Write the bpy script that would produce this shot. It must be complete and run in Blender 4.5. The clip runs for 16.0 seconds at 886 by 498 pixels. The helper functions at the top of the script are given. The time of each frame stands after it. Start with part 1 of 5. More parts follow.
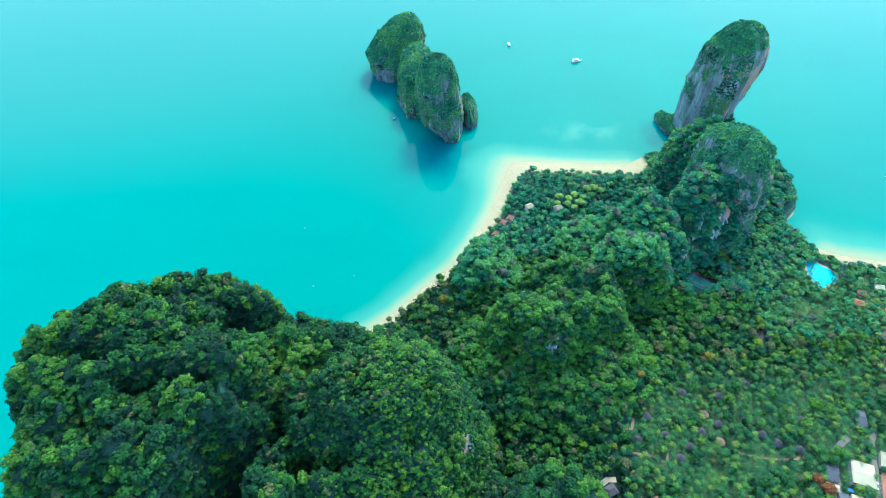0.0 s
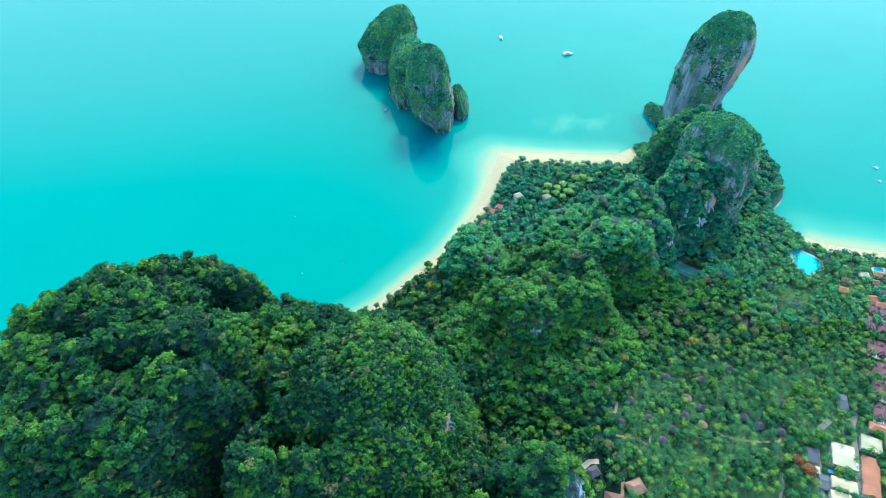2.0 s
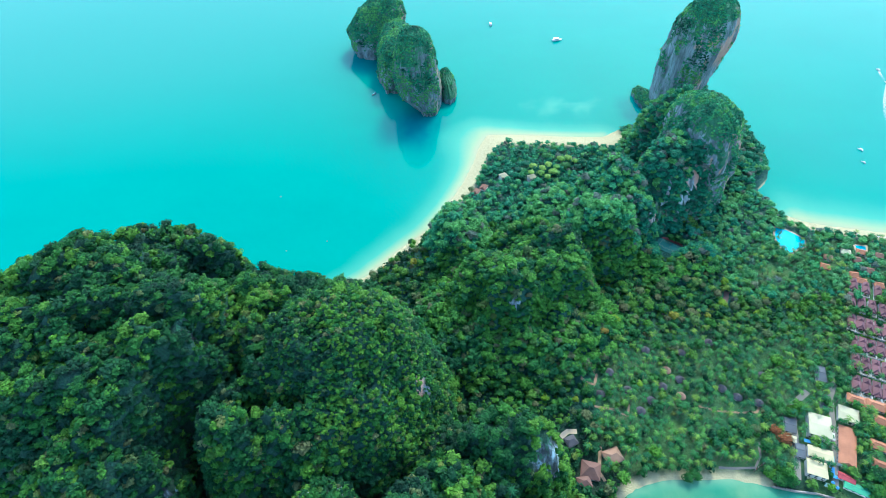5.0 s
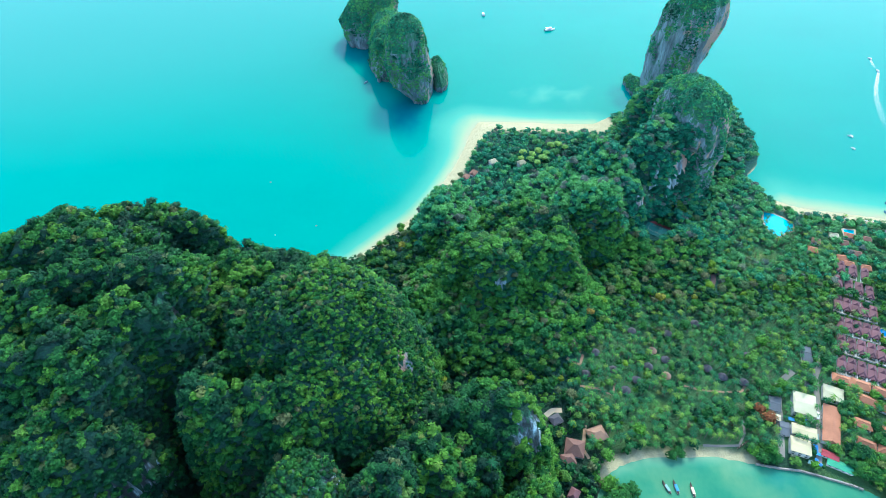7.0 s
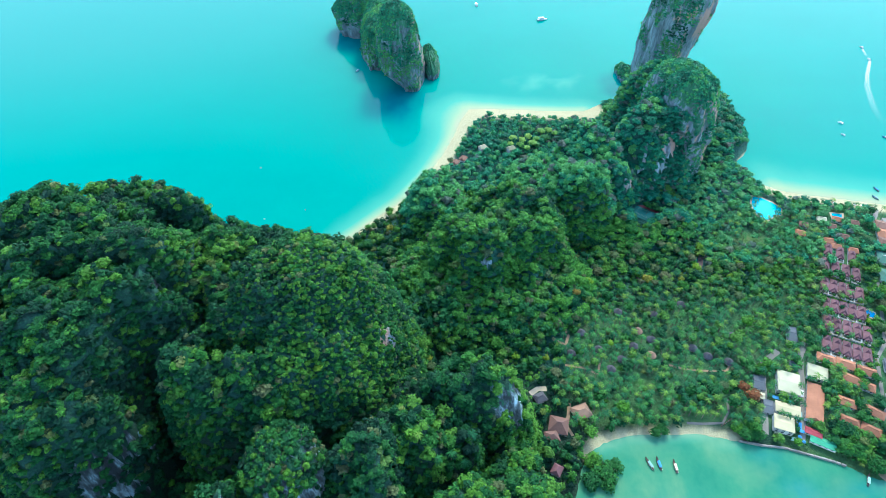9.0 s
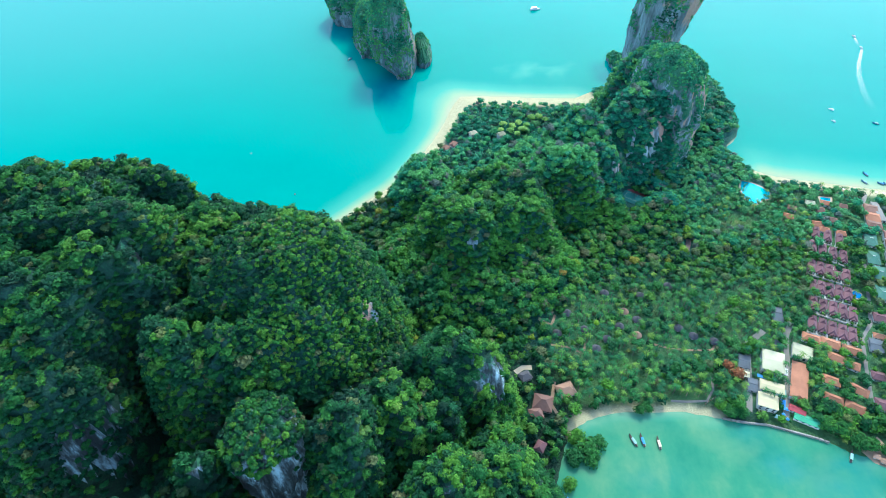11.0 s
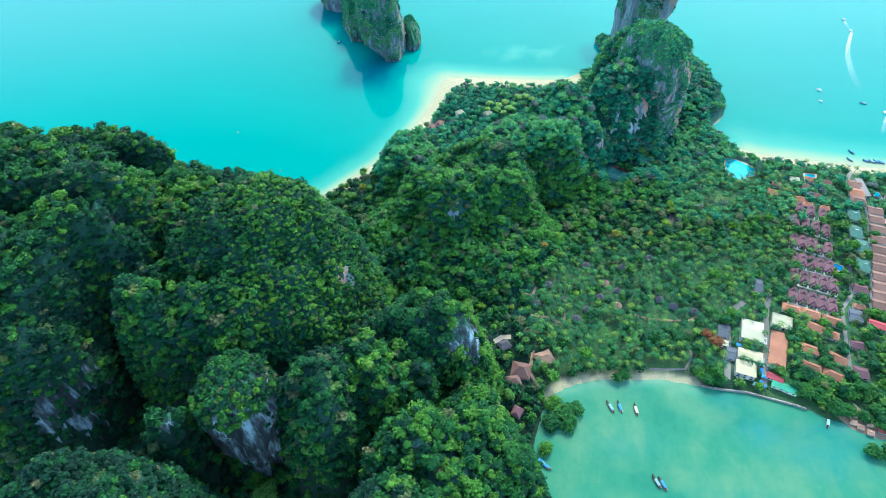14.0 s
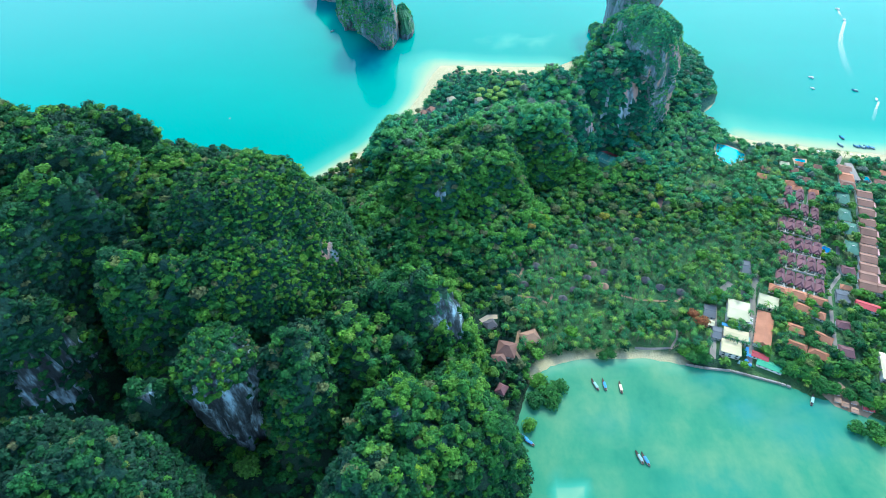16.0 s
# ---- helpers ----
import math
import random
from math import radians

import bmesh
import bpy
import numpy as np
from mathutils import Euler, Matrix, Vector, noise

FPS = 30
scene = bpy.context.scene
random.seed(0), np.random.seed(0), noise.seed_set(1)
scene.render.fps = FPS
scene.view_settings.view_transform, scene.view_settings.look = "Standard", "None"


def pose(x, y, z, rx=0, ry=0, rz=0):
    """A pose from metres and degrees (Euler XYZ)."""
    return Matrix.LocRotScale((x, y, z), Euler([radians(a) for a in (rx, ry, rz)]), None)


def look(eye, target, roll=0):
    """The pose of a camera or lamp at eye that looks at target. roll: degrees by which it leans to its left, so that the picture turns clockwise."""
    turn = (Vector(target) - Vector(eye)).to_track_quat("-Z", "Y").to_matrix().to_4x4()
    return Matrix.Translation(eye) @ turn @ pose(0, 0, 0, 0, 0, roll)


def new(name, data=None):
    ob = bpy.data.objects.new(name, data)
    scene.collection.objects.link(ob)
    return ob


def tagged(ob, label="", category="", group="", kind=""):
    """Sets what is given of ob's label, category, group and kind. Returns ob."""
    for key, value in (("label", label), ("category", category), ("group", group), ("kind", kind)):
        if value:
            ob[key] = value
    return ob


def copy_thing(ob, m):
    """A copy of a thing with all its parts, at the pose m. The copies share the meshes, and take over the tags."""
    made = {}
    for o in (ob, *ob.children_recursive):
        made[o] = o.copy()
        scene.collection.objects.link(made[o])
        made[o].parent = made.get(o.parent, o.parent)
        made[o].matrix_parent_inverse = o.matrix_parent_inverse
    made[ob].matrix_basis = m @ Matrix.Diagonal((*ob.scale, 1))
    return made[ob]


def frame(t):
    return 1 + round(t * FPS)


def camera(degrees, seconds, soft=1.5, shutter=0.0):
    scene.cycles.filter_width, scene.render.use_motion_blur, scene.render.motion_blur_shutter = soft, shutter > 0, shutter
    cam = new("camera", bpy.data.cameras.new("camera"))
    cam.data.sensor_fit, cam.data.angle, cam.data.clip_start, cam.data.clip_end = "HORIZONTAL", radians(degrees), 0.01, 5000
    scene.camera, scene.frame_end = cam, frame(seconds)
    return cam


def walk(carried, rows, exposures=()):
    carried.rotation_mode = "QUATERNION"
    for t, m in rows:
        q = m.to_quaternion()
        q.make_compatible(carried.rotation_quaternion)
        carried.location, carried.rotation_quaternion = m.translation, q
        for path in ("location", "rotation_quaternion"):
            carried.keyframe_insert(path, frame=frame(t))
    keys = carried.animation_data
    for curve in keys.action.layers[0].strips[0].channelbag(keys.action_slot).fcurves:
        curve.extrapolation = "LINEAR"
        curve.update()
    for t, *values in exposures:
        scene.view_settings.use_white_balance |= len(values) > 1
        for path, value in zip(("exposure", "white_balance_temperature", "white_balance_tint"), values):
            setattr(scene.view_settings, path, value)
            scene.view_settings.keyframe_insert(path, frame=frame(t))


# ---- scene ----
cam = camera(74.0, 16.0, 0.9)
PATH = [
    (0, (0.60, -0.51, 507.99), (0.69, 69.32, 436.41), -0.74),
    (0.5, (4.03, -4.03, 506.89), (4.14, 65.80, 435.31), -0.72),
    (1, (7.29, -7.44, 505.37), (7.42, 62.39, 433.79), -0.69),
    (1.5, (10.42, -10.78, 503.50), (10.58, 59.05, 431.92), -0.67),
    (2, (13.48, -14.08, 501.33), (13.66, 55.75, 429.75), -0.65),
    (2.5, (16.49, -17.36, 498.92), (16.68, 52.47, 427.34), -0.64),
    (3, (19.49, -20.63, 496.32), (19.69, 49.20, 424.74), -0.63),
    (3.5, (22.49, -23.92, 493.57), (22.70, 45.90, 421.99), -0.62),
    (4, (25.51, -27.24, 490.71), (25.73, 42.59, 419.13), -0.61),
    (5, (31.67, -33.98, 484.75), (31.89, 35.85, 413.17), -0.61),
    (6, (38.00, -40.87, 478.63), (38.22, 28.96, 407.05), -0.61),
    (6.5, (41.23, -44.36, 475.55), (41.44, 25.47, 403.97), -0.61),
    (7, (44.49, -47.89, 472.47), (44.70, 21.94, 400.89), -0.62),
    (7.5, (47.79, -51.44, 469.39), (47.99, 18.40, 397.81), -0.63),
    (8, (51.12, -55.00, 466.32), (51.29, 14.83, 394.74), -0.64),
    (8.5, (54.45, -58.57, 463.26), (54.61, 11.27, 391.68), -0.65),
    (9, (57.79, -62.14, 460.20), (57.93, 7.70, 388.63), -0.66),
    (10, (64.45, -69.24, 454.12), (64.54, 0.60, 382.55), -0.69),
    (11, (71.03, -76.24, 448.04), (71.05, -6.40, 376.47), -0.72),
    (11.5, (74.27, -79.70, 445.00), (74.26, -9.86, 373.43), -0.74),
    (12, (77.48, -83.12, 441.95), (77.43, -13.27, 370.39), -0.76),
    (12.5, (80.65, -86.50, 438.90), (80.56, -16.66, 367.33), -0.78),
    (13, (83.80, -89.86, 435.84), (83.66, -20.01, 364.28), -0.79),
    (13.5, (86.93, -93.18, 432.77), (86.74, -23.33, 361.22), -0.81),
    (14, (90.05, -96.49, 429.72), (89.81, -26.64, 358.16), -0.83),
    (14.5, (93.18, -99.80, 426.67), (92.89, -29.95, 355.11), -0.85),
    (15, (96.35, -103.13, 423.64), (96.00, -33.27, 352.09), -0.87),
    (15.5, (99.58, -106.49, 420.65), (99.17, -36.62, 349.11), -0.89),
    (16, (102.90, -109.91, 417.72), (102.44, -40.05, 346.18), -0.90),
]
walk(cam, [(t, look(eye, target, roll)) for t, eye, target, roll in PATH], [(0, 1.55, 6000, 0), (16, 1.55, 6000, 0)])

# ---- world, sun ----
SUN_EL, SUN_AZ = radians(47), radians(71)      # azimuth of the sun, from +x counter-clockwise
world = bpy.data.worlds.new("world")
scene.world = world
world.use_nodes = True
wn = world.node_tree.nodes
sky = wn.new("ShaderNodeTexSky")
sky.sky_type = "NISHITA"
sky.sun_disc = False
sky.sun_elevation = SUN_EL
sky.sun_rotation = radians(90) - SUN_AZ
sky.air_density, sky.dust_density, sky.ozone_density = 1.0, 1.0, 1.0
world.node_tree.links.new(sky.outputs[0], wn["Background"].inputs[0])
wn["Background"].inputs[1].default_value = 0.2
sun = new("sun", bpy.data.lights.new("sun", "SUN"))
sun.data.energy, sun.data.angle, sun.data.color = 1.3, radians(12), (1.0, 0.92, 0.74)
sun.matrix_world = look((0, 0, 900), (-math.cos(SUN_EL) * math.cos(SUN_AZ), -math.cos(SUN_EL) * math.sin(SUN_AZ), 900 - math.sin(SUN_EL)))

rng = np.random.default_rng(7)


# ---- noise ----
def _hash(ix, iy, iz, seed):
    h = (ix.astype(np.int64) * 374761393 + iy.astype(np.int64) * 668265263 + iz.astype(np.int64) * 2147483647 + seed * 974634777) & 0xFFFFFFFF
    h = ((h ^ (h >> 13)) * 1274126177) & 0xFFFFFFFF
    h = (h ^ (h >> 16)) & 0xFFFFFFFF
    return h / 4294967295.0


def vnoise(x, y, z=None, seed=0):
    """Smooth value noise, 0 to 1, for arrays."""
    x, y = np.asarray(x, float), np.asarray(y, float)
    z = np.zeros_like(x) if z is None else np.asarray(z, float)
    ix, iy, iz = np.floor(x), np.floor(y), np.floor(z)
    fx, fy, fz = x - ix, y - iy, z - iz
    fx, fy, fz = [f * f * (3 - 2 * f) for f in (fx, fy, fz)]
    out = 0
    for dx in (0, 1):
        for dy in (0, 1):
            for dz in (0, 1):
                w = (fx if dx else 1 - fx) * (fy if dy else 1 - fy) * (fz if dz else 1 - fz)
                out = out + w * _hash(ix + dx, iy + dy, iz + dz, seed)
    return out


def fbm(x, y, z=None, octaves=4, seed=0):
    total, amp, norm, f = 0, 1.0, 0.0, 1.0
    for k in range(octaves):
        total = total + amp * vnoise(np.asarray(x) * f, np.asarray(y) * f, None if z is None else np.asarray(z) * f, seed + k)
        norm += amp
        amp, f = amp * 0.5, f * 2.03
    return total / norm * 2 - 1


def smooth(a, b, v):
    u = np.clip((v - a) / (b - a), 0, 1)
    return u * u * (3 - 2 * u)


# ---- node materials ----
def mat(name):
    m = bpy.data.materials.new(name)
    m.use_nodes = True
    nt = m.node_tree
    return m, nt, nt.nodes["Principled BSDF"]


def node(nt, kind, **values):
    n = nt.nodes.new(kind)
    for k, v in values.items():
        if k in n.inputs:
            n.inputs[k].default_value = v
    return n


def ramp(nt, source, stops, mode="LINEAR"):
    n = nt.nodes.new("ShaderNodeValToRGB")
    n.color_ramp.interpolation = mode
    el = n.color_ramp.elements
    while len(el) < len(stops):
        el.new(0.5)
    for e, (p, c) in zip(el, stops):
        e.position, e.color = p, (*c, 1)
    nt.links.new(source, n.inputs[0])
    return n


def mixc(nt, fac, a, b, blend="MIX"):
    n = nt.nodes.new("ShaderNodeMix")
    n.data_type, n.blend_type = "RGBA", blend
    for sock, v in ((n.inputs[0], fac), (n.inputs[6], a), (n.inputs[7], b)):
        if isinstance(v, (int, float)):
            sock.default_value = v
        elif isinstance(v, tuple):
            sock.default_value = (*v, 1)
        else:
            nt.links.new(v, sock)
    return n.outputs[2]


def place(nt, scale=(1, 1, 1)):
    g = nt.nodes.new("ShaderNodeNewGeometry")
    m = nt.nodes.new("ShaderNodeMapping")
    m.inputs["Scale"].default_value = scale
    nt.links.new(g.outputs["Position"], m.inputs[0])
    return m.outputs[0]


def noise_tex(nt, vec, scale, detail=4, rough=0.55):
    n = node(nt, "ShaderNodeTexNoise", Scale=scale, Detail=detail, Roughness=rough)
    nt.links.new(vec, n.inputs["Vector"])
    return n.outputs["Fac"]


def math_n(nt, op, a, b=0.0):
    n = nt.nodes.new("ShaderNodeMath")
    n.operation = op
    for sock, v in zip(n.inputs, (a, b)):
        if isinstance(v, (int, float)):
            sock.default_value = v
        else:
            nt.links.new(v, sock)
    return n.outputs[0]


def bump(nt, bsdf, height, strength, distance):
    b = node(nt, "ShaderNodeBump", Strength=strength, Distance=distance)
    nt.links.new(height, b.inputs["Height"])
    nt.links.new(b.outputs[0], bsdf.inputs["Normal"])


def foliage(name, stops, translucent=0.25):
    """Leaves: each tree takes its hue from its own random tint, each spray of leaves a little of its own."""
    m, nt, p = mat(name)
    att = nt.nodes.new("ShaderNodeAttribute")
    att.attribute_name = "tint"
    geo = nt.nodes.new("ShaderNodeNewGeometry")
    c = ramp(nt, att.outputs["Fac"], stops).outputs[0]
    vary = ramp(nt, geo.outputs["Random Per Island"], [(0, (0.74, 0.76, 0.8)), (0.5, (1, 1, 1)), (1, (1.3, 1.25, 1.14))]).outputs[0]
    c = mixc(nt, 1.0, c, vary, "MULTIPLY")
    clump, leafy = noise_tex(nt, place(nt), 0.42, 3, 0.6), noise_tex(nt, place(nt), 1.5, 3, 0.7)
    both = math_n(nt, "ADD", math_n(nt, "MULTIPLY", clump, 0.5), math_n(nt, "MULTIPLY", leafy, 0.5))
    c = mixc(nt, 1.0, c, ramp(nt, both, [(0.36, (0.54, 0.57, 0.62)), (0.5, (1, 1, 1)), (0.62, (1.56, 1.45, 1.2))]).outputs[0], "MULTIPLY")
    nt.links.new(c, p.inputs["Base Color"])
    bump(nt, p, both, 0.8, 1.2)
    p.inputs["Roughness"].default_value = 0.6
    p.inputs["Specular IOR Level"].default_value = 0.15
    tr = nt.nodes.new("ShaderNodeBsdfTranslucent")
    nt.links.new(c, tr.inputs[0])
    mx = nt.nodes.new("ShaderNodeMixShader")
    mx.inputs[0].default_value = translucent
    nt.links.new(p.outputs[0], mx.inputs[1])
    nt.links.new(tr.outputs[0], mx.inputs[2])
    nt.links.new(mx.outputs[0], nt.nodes["Material Output"].inputs[0])
    return m


GREENS = [(0.0, (0.009, 0.046, 0.03)), (0.25, (0.012, 0.074, 0.036)), (0.5, (0.02, 0.115, 0.036)), (0.7, (0.042, 0.178, 0.036)), (0.82, (0.088, 0.255, 0.032)),
          (0.88, (0.078, 0.155, 0.062)), (0.93, (0.125, 0.15, 0.075)), (0.97, (0.15, 0.31, 0.026)), (1.0, (0.25, 0.1, 0.045))]
leaf_mat = foliage("broad_leaves", GREENS)
# distance haze put into the leaf colour: paler and bluer green
hazed_leaf_mat = foliage("hazed_leaves", [(0, (0.009, 0.07, 0.048)), (0.2, (0.018, 0.125, 0.075)), (0.4, (0.028, 0.215, 0.132)), (0.65, (0.05, 0.285, 0.135)), (0.83, (0.1, 0.345, 0.105)), (0.87, (0.09, 0.175, 0.145)), (0.95, (0.14, 0.18, 0.16)), (1, (0.17, 0.28, 0.12))])
# a fainter share of that haze, for the nearer ridge
hazed_ridge_mat = foliage("hazed_ridge_leaves", [(0.0, (0.008, 0.05, 0.034)), (0.25, (0.012, 0.082, 0.044)), (0.5, (0.02, 0.122, 0.05)), (0.7, (0.036, 0.178, 0.05)), (0.83, (0.074, 0.25, 0.042)), (0.88, (0.078, 0.155, 0.068)),
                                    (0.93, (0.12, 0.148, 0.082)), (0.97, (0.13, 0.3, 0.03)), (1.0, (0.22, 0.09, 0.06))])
blossom_mat = foliage("yellow_blossom", [(0, (0.16, 0.4, 0.1)), (1, (0.31, 0.53, 0.13))])
palm_mat = foliage("palm_leaves", [(0, (0.017, 0.118, 0.056)), (0.4, (0.034, 0.172, 0.058)), (0.78, (0.078, 0.238, 0.052)), (1, (0.16, 0.29, 0.048))], 0.25)


def rock_material(name, stain, moss, tones):
    """Limestone: grey streaks, orange where sheltered (stain: how rarely), low green growth (moss: how rarely)."""
    m, nt, p = mat(name)
    streak = noise_tex(nt, place(nt, (0.16, 0.16, 0.03)), 1.0, 6, 0.65)
    patch = noise_tex(nt, place(nt, (0.035, 0.035, 0.025)), 1.0, 3)
    fine = noise_tex(nt, place(nt, (0.6, 0.6, 0.25)), 1.0, 5, 0.7)
    grey = ramp(nt, streak, [(p, (v * 0.7, v * 0.97, v * 1.1)) for p, v in tones]).outputs[0]
    geo = nt.nodes.new("ShaderNodeNewGeometry")
    sep = nt.nodes.new("ShaderNodeSeparateXYZ")
    nt.links.new(geo.outputs["Normal"], sep.inputs[0])
    sheltered = math_n(nt, "ADD", patch, math_n(nt, "MULTIPLY", sep.outputs[0], 0.26))
    orange = ramp(nt, sheltered, [(stain, (0, 0, 0)), (stain + 0.1, (1, 1, 1))]).outputs[0]
    c = mixc(nt, orange, grey, mixc(nt, streak, (0.38, 0.2, 0.16), (0.5, 0.36, 0.31))) if stain else grey
    tufts = noise_tex(nt, place(nt, (0.11, 0.11, 0.05)), 1.0, 5, 0.65)
    green = math_n(nt, "ADD", math_n(nt, "MULTIPLY", sep.outputs[2], 0.5), math_n(nt, "MULTIPLY", math_n(nt, "ADD", fine, tufts), 0.5))
    green = ramp(nt, green, [(moss, (0, 0, 0)), (moss + 0.1, (1, 1, 1))]).outputs[0]
    c = mixc(nt, green, c, mixc(nt, fine, (0.014, 0.1, 0.07), (0.06, 0.24, 0.1)))
    nt.links.new(c, p.inputs["Base Color"])
    p.inputs["Roughness"].default_value = 0.9
    bump(nt, p, math_n(nt, "ADD", streak, fine), 1.0, 2.5)
    return m


rock_mat = rock_material("stained_limestone", 0.56, 0.6, [(0.3, 0.1), (0.45, 0.2), (0.56, 0.3), (0.68, 0.46)])
sea_rock_mat = rock_material("sea_worn_limestone", 0.74, 0.58, [(0.3, 0.08), (0.45, 0.17), (0.56, 0.26), (0.68, 0.4)])
cliff_mat = rock_material("pale_stained_limestone", 0.57, 0.86, [(0.3, 0.1), (0.42, 0.2), (0.52, 0.34), (0.64, 0.52)])
grey_rock = rock_material("grey_limestone", 0, 0.8, [(0.3, 0.02), (0.45, 0.06), (0.53, 0.2), (0.59, 0.5), (0.66, 0.72)])


def ground_material():
    m, nt, p = mat("forest_floor_and_sand")
    att = nt.nodes.new("ShaderNodeAttribute")
    att.attribute_name = "sand"
    grass = nt.nodes.new("ShaderNodeAttribute")
    grass.attribute_name = "grass"
    # floor colour lightened for far haze; hollows stay dark as painted shade
    floor_lit = nt.nodes.new("ShaderNodeAttribute")
    floor_lit.attribute_name = "floor_light"
    n1 = noise_tex(nt, place(nt), 0.06, 5)
    n2 = noise_tex(nt, place(nt), 0.7, 5, 0.7)
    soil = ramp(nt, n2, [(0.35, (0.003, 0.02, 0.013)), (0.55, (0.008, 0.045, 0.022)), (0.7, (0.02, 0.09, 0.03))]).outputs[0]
    soil = mixc(nt, floor_lit.outputs["Fac"], soil, ramp(nt, n2, [(0.35, (0.008, 0.06, 0.05)), (0.55, (0.016, 0.1, 0.07)), (0.7, (0.03, 0.15, 0.08))]).outputs[0])
    lawn = ramp(nt, n1, [(0.35, (0.05, 0.18, 0.05)), (0.6, (0.11, 0.24, 0.06)), (0.78, (0.22, 0.22, 0.1))]).outputs[0]
    lawn = mixc(nt, 0.35, lawn, n2, "MULTIPLY")
    beach = mixc(nt, n2, (0.42, 0.388, 0.225), (0.52, 0.484, 0.295))
    c = mixc(nt, grass.outputs["Fac"], soil, lawn)
    c = mixc(nt, att.outputs["Fac"], c, beach)
    nt.links.new(c, p.inputs["Base Color"])
    p.inputs["Roughness"].default_value = 0.95
    bump(nt, p, n2, 1.0, 2.0)
    return m


ground_mat = ground_material()


def water_material():
    m, nt, p = mat("sea_water")
    shallow = nt.nodes.new("ShaderNodeAttribute")
    shallow.attribute_name = "shallow"
    milk = nt.nodes.new("ShaderNodeAttribute")
    milk.attribute_name = "milk"
    n1 = noise_tex(nt, place(nt, (0.006, 0.009, 1)), 1.0, 4)
    n2 = noise_tex(nt, place(nt, (0.03, 0.02, 1)), 1.0, 5, 0.6)
    s = math_n(nt, "ADD", shallow.outputs["Fac"], math_n(nt, "MULTIPLY", math_n(nt, "SUBTRACT", n2, 0.5), 0.12))
    reef_reflection = nt.nodes.new("ShaderNodeAttribute")
    reef_reflection.attribute_name = "reef_reflection"
    turbid_glare = nt.nodes.new("ShaderNodeAttribute")
    turbid_glare.attribute_name = "turbid_glare"
    deep = mixc(nt, n1, (0.001, 0.222, 0.19), (0.004, 0.278, 0.225))
    deep = mixc(nt, turbid_glare.outputs["Fac"], deep, (0.03, 0.25, 0.21))
    # the rocks' dark reflections mixed into the water colour
    deep = mixc(nt, math_n(nt, "MULTIPLY", reef_reflection.outputs["Fac"], ramp(nt, n2, [(0.35, (1, 1, 1)), (0.75, (0.6, 0.6, 0.6))]).outputs[0]), deep, (0.0, 0.115, 0.15))
    sea = nt.nodes.new("ShaderNodeValToRGB")
    nt.links.new(s, sea.inputs[0])
    el = sea.color_ramp.elements
    el[0].position, el[0].color = 0.12, (0.003, 0.252, 0.21, 1)
    el[1].position, el[1].color = 1.0, (0.38, 0.365, 0.235, 1)
    e = el.new(0.5); e.color = (0.065, 0.34, 0.25, 1)
    e = el.new(0.8); e.color = (0.26, 0.385, 0.235, 1)
    c = mixc(nt, ramp(nt, s, [(0.05, (0, 0, 0)), (0.25, (1, 1, 1))]).outputs[0], deep, sea.outputs[0])
    cloud = ramp(nt, n2, [(0.3, (0.026, 0.178, 0.11)), (0.5, (0.046, 0.214, 0.122)), (0.75, (0.115, 0.258, 0.138))]).outputs[0]
    cloud = mixc(nt, ramp(nt, noise_tex(nt, place(nt, (0.016, 0.02, 1)), 1.0, 4, 0.6), [(0.5, (0, 0, 0)), (0.7, (0.6, 0.6, 0.6))]).outputs[0], cloud, (0.115, 0.258, 0.142))
    c = mixc(nt, milk.outputs["Fac"], c, cloud)
    weed = nt.nodes.new("ShaderNodeAttribute")
    weed.attribute_name = "weed"
    c = mixc(nt, math_n(nt, "MULTIPLY", weed.outputs["Fac"], ramp(nt, n2, [(0.35, (1, 1, 1)), (0.7, (0.3, 0.3, 0.3))]).outputs[0]), c, (0.02, 0.2, 0.21))
    nt.links.new(c, p.inputs["Base Color"])
    p.inputs["Roughness"].default_value = 0.05
    p.inputs["IOR"].default_value = 1.33
    p.inputs["Specular IOR Level"].default_value = 0.13
    ripple = math_n(nt, "ADD", noise_tex(nt, place(nt, (0.25, 0.4, 1)), 1.0, 3), noise_tex(nt, place(nt, (0.9, 1.2, 1)), 1.0, 2))
    bump(nt, p, ripple, 0.06, 0.4)
    return m


water_mat = water_material()


# ---- mesh helpers ----
def mesh_from(name, verts, faces, material, attrs=None, smooth_faces=False):
    """One mesh from arrays: verts (n, 3), faces (m, 3 or 4)."""
    verts, faces = np.asarray(verts, np.float32), np.asarray(faces, np.int32)
    me = bpy.data.meshes.new(name)
    m, k = faces.shape
    me.vertices.add(len(verts))
    me.vertices.foreach_set("co", verts.ravel())
    me.loops.add(m * k)
    me.loops.foreach_set("vertex_index", faces.ravel())
    me.polygons.add(m)
    me.polygons.foreach_set("loop_start", np.arange(0, m * k, k, dtype=np.int32))
    if smooth_faces:
        me.polygons.foreach_set("use_smooth", np.ones(m, bool))
    me.materials.append(material)
    for key, values in (attrs or {}).items():
        a = me.attributes.new(key, "FLOAT", "POINT")
        a.data.foreach_set("value", np.asarray(values, np.float32))
    me.update(calc_edges=True)
    return me


def grid_faces(nu, nv, wrap=False):
    """Quads of a grid with nu columns and nv rows, row by row."""
    i, j = np.meshgrid(np.arange(nu if wrap else nu - 1), np.arange(nv - 1))
    a, b = j * nu + i, j * nu + (i + 1) % nu
    return np.stack([a, b, b + nu, a + nu], -1).reshape(-1, 4)


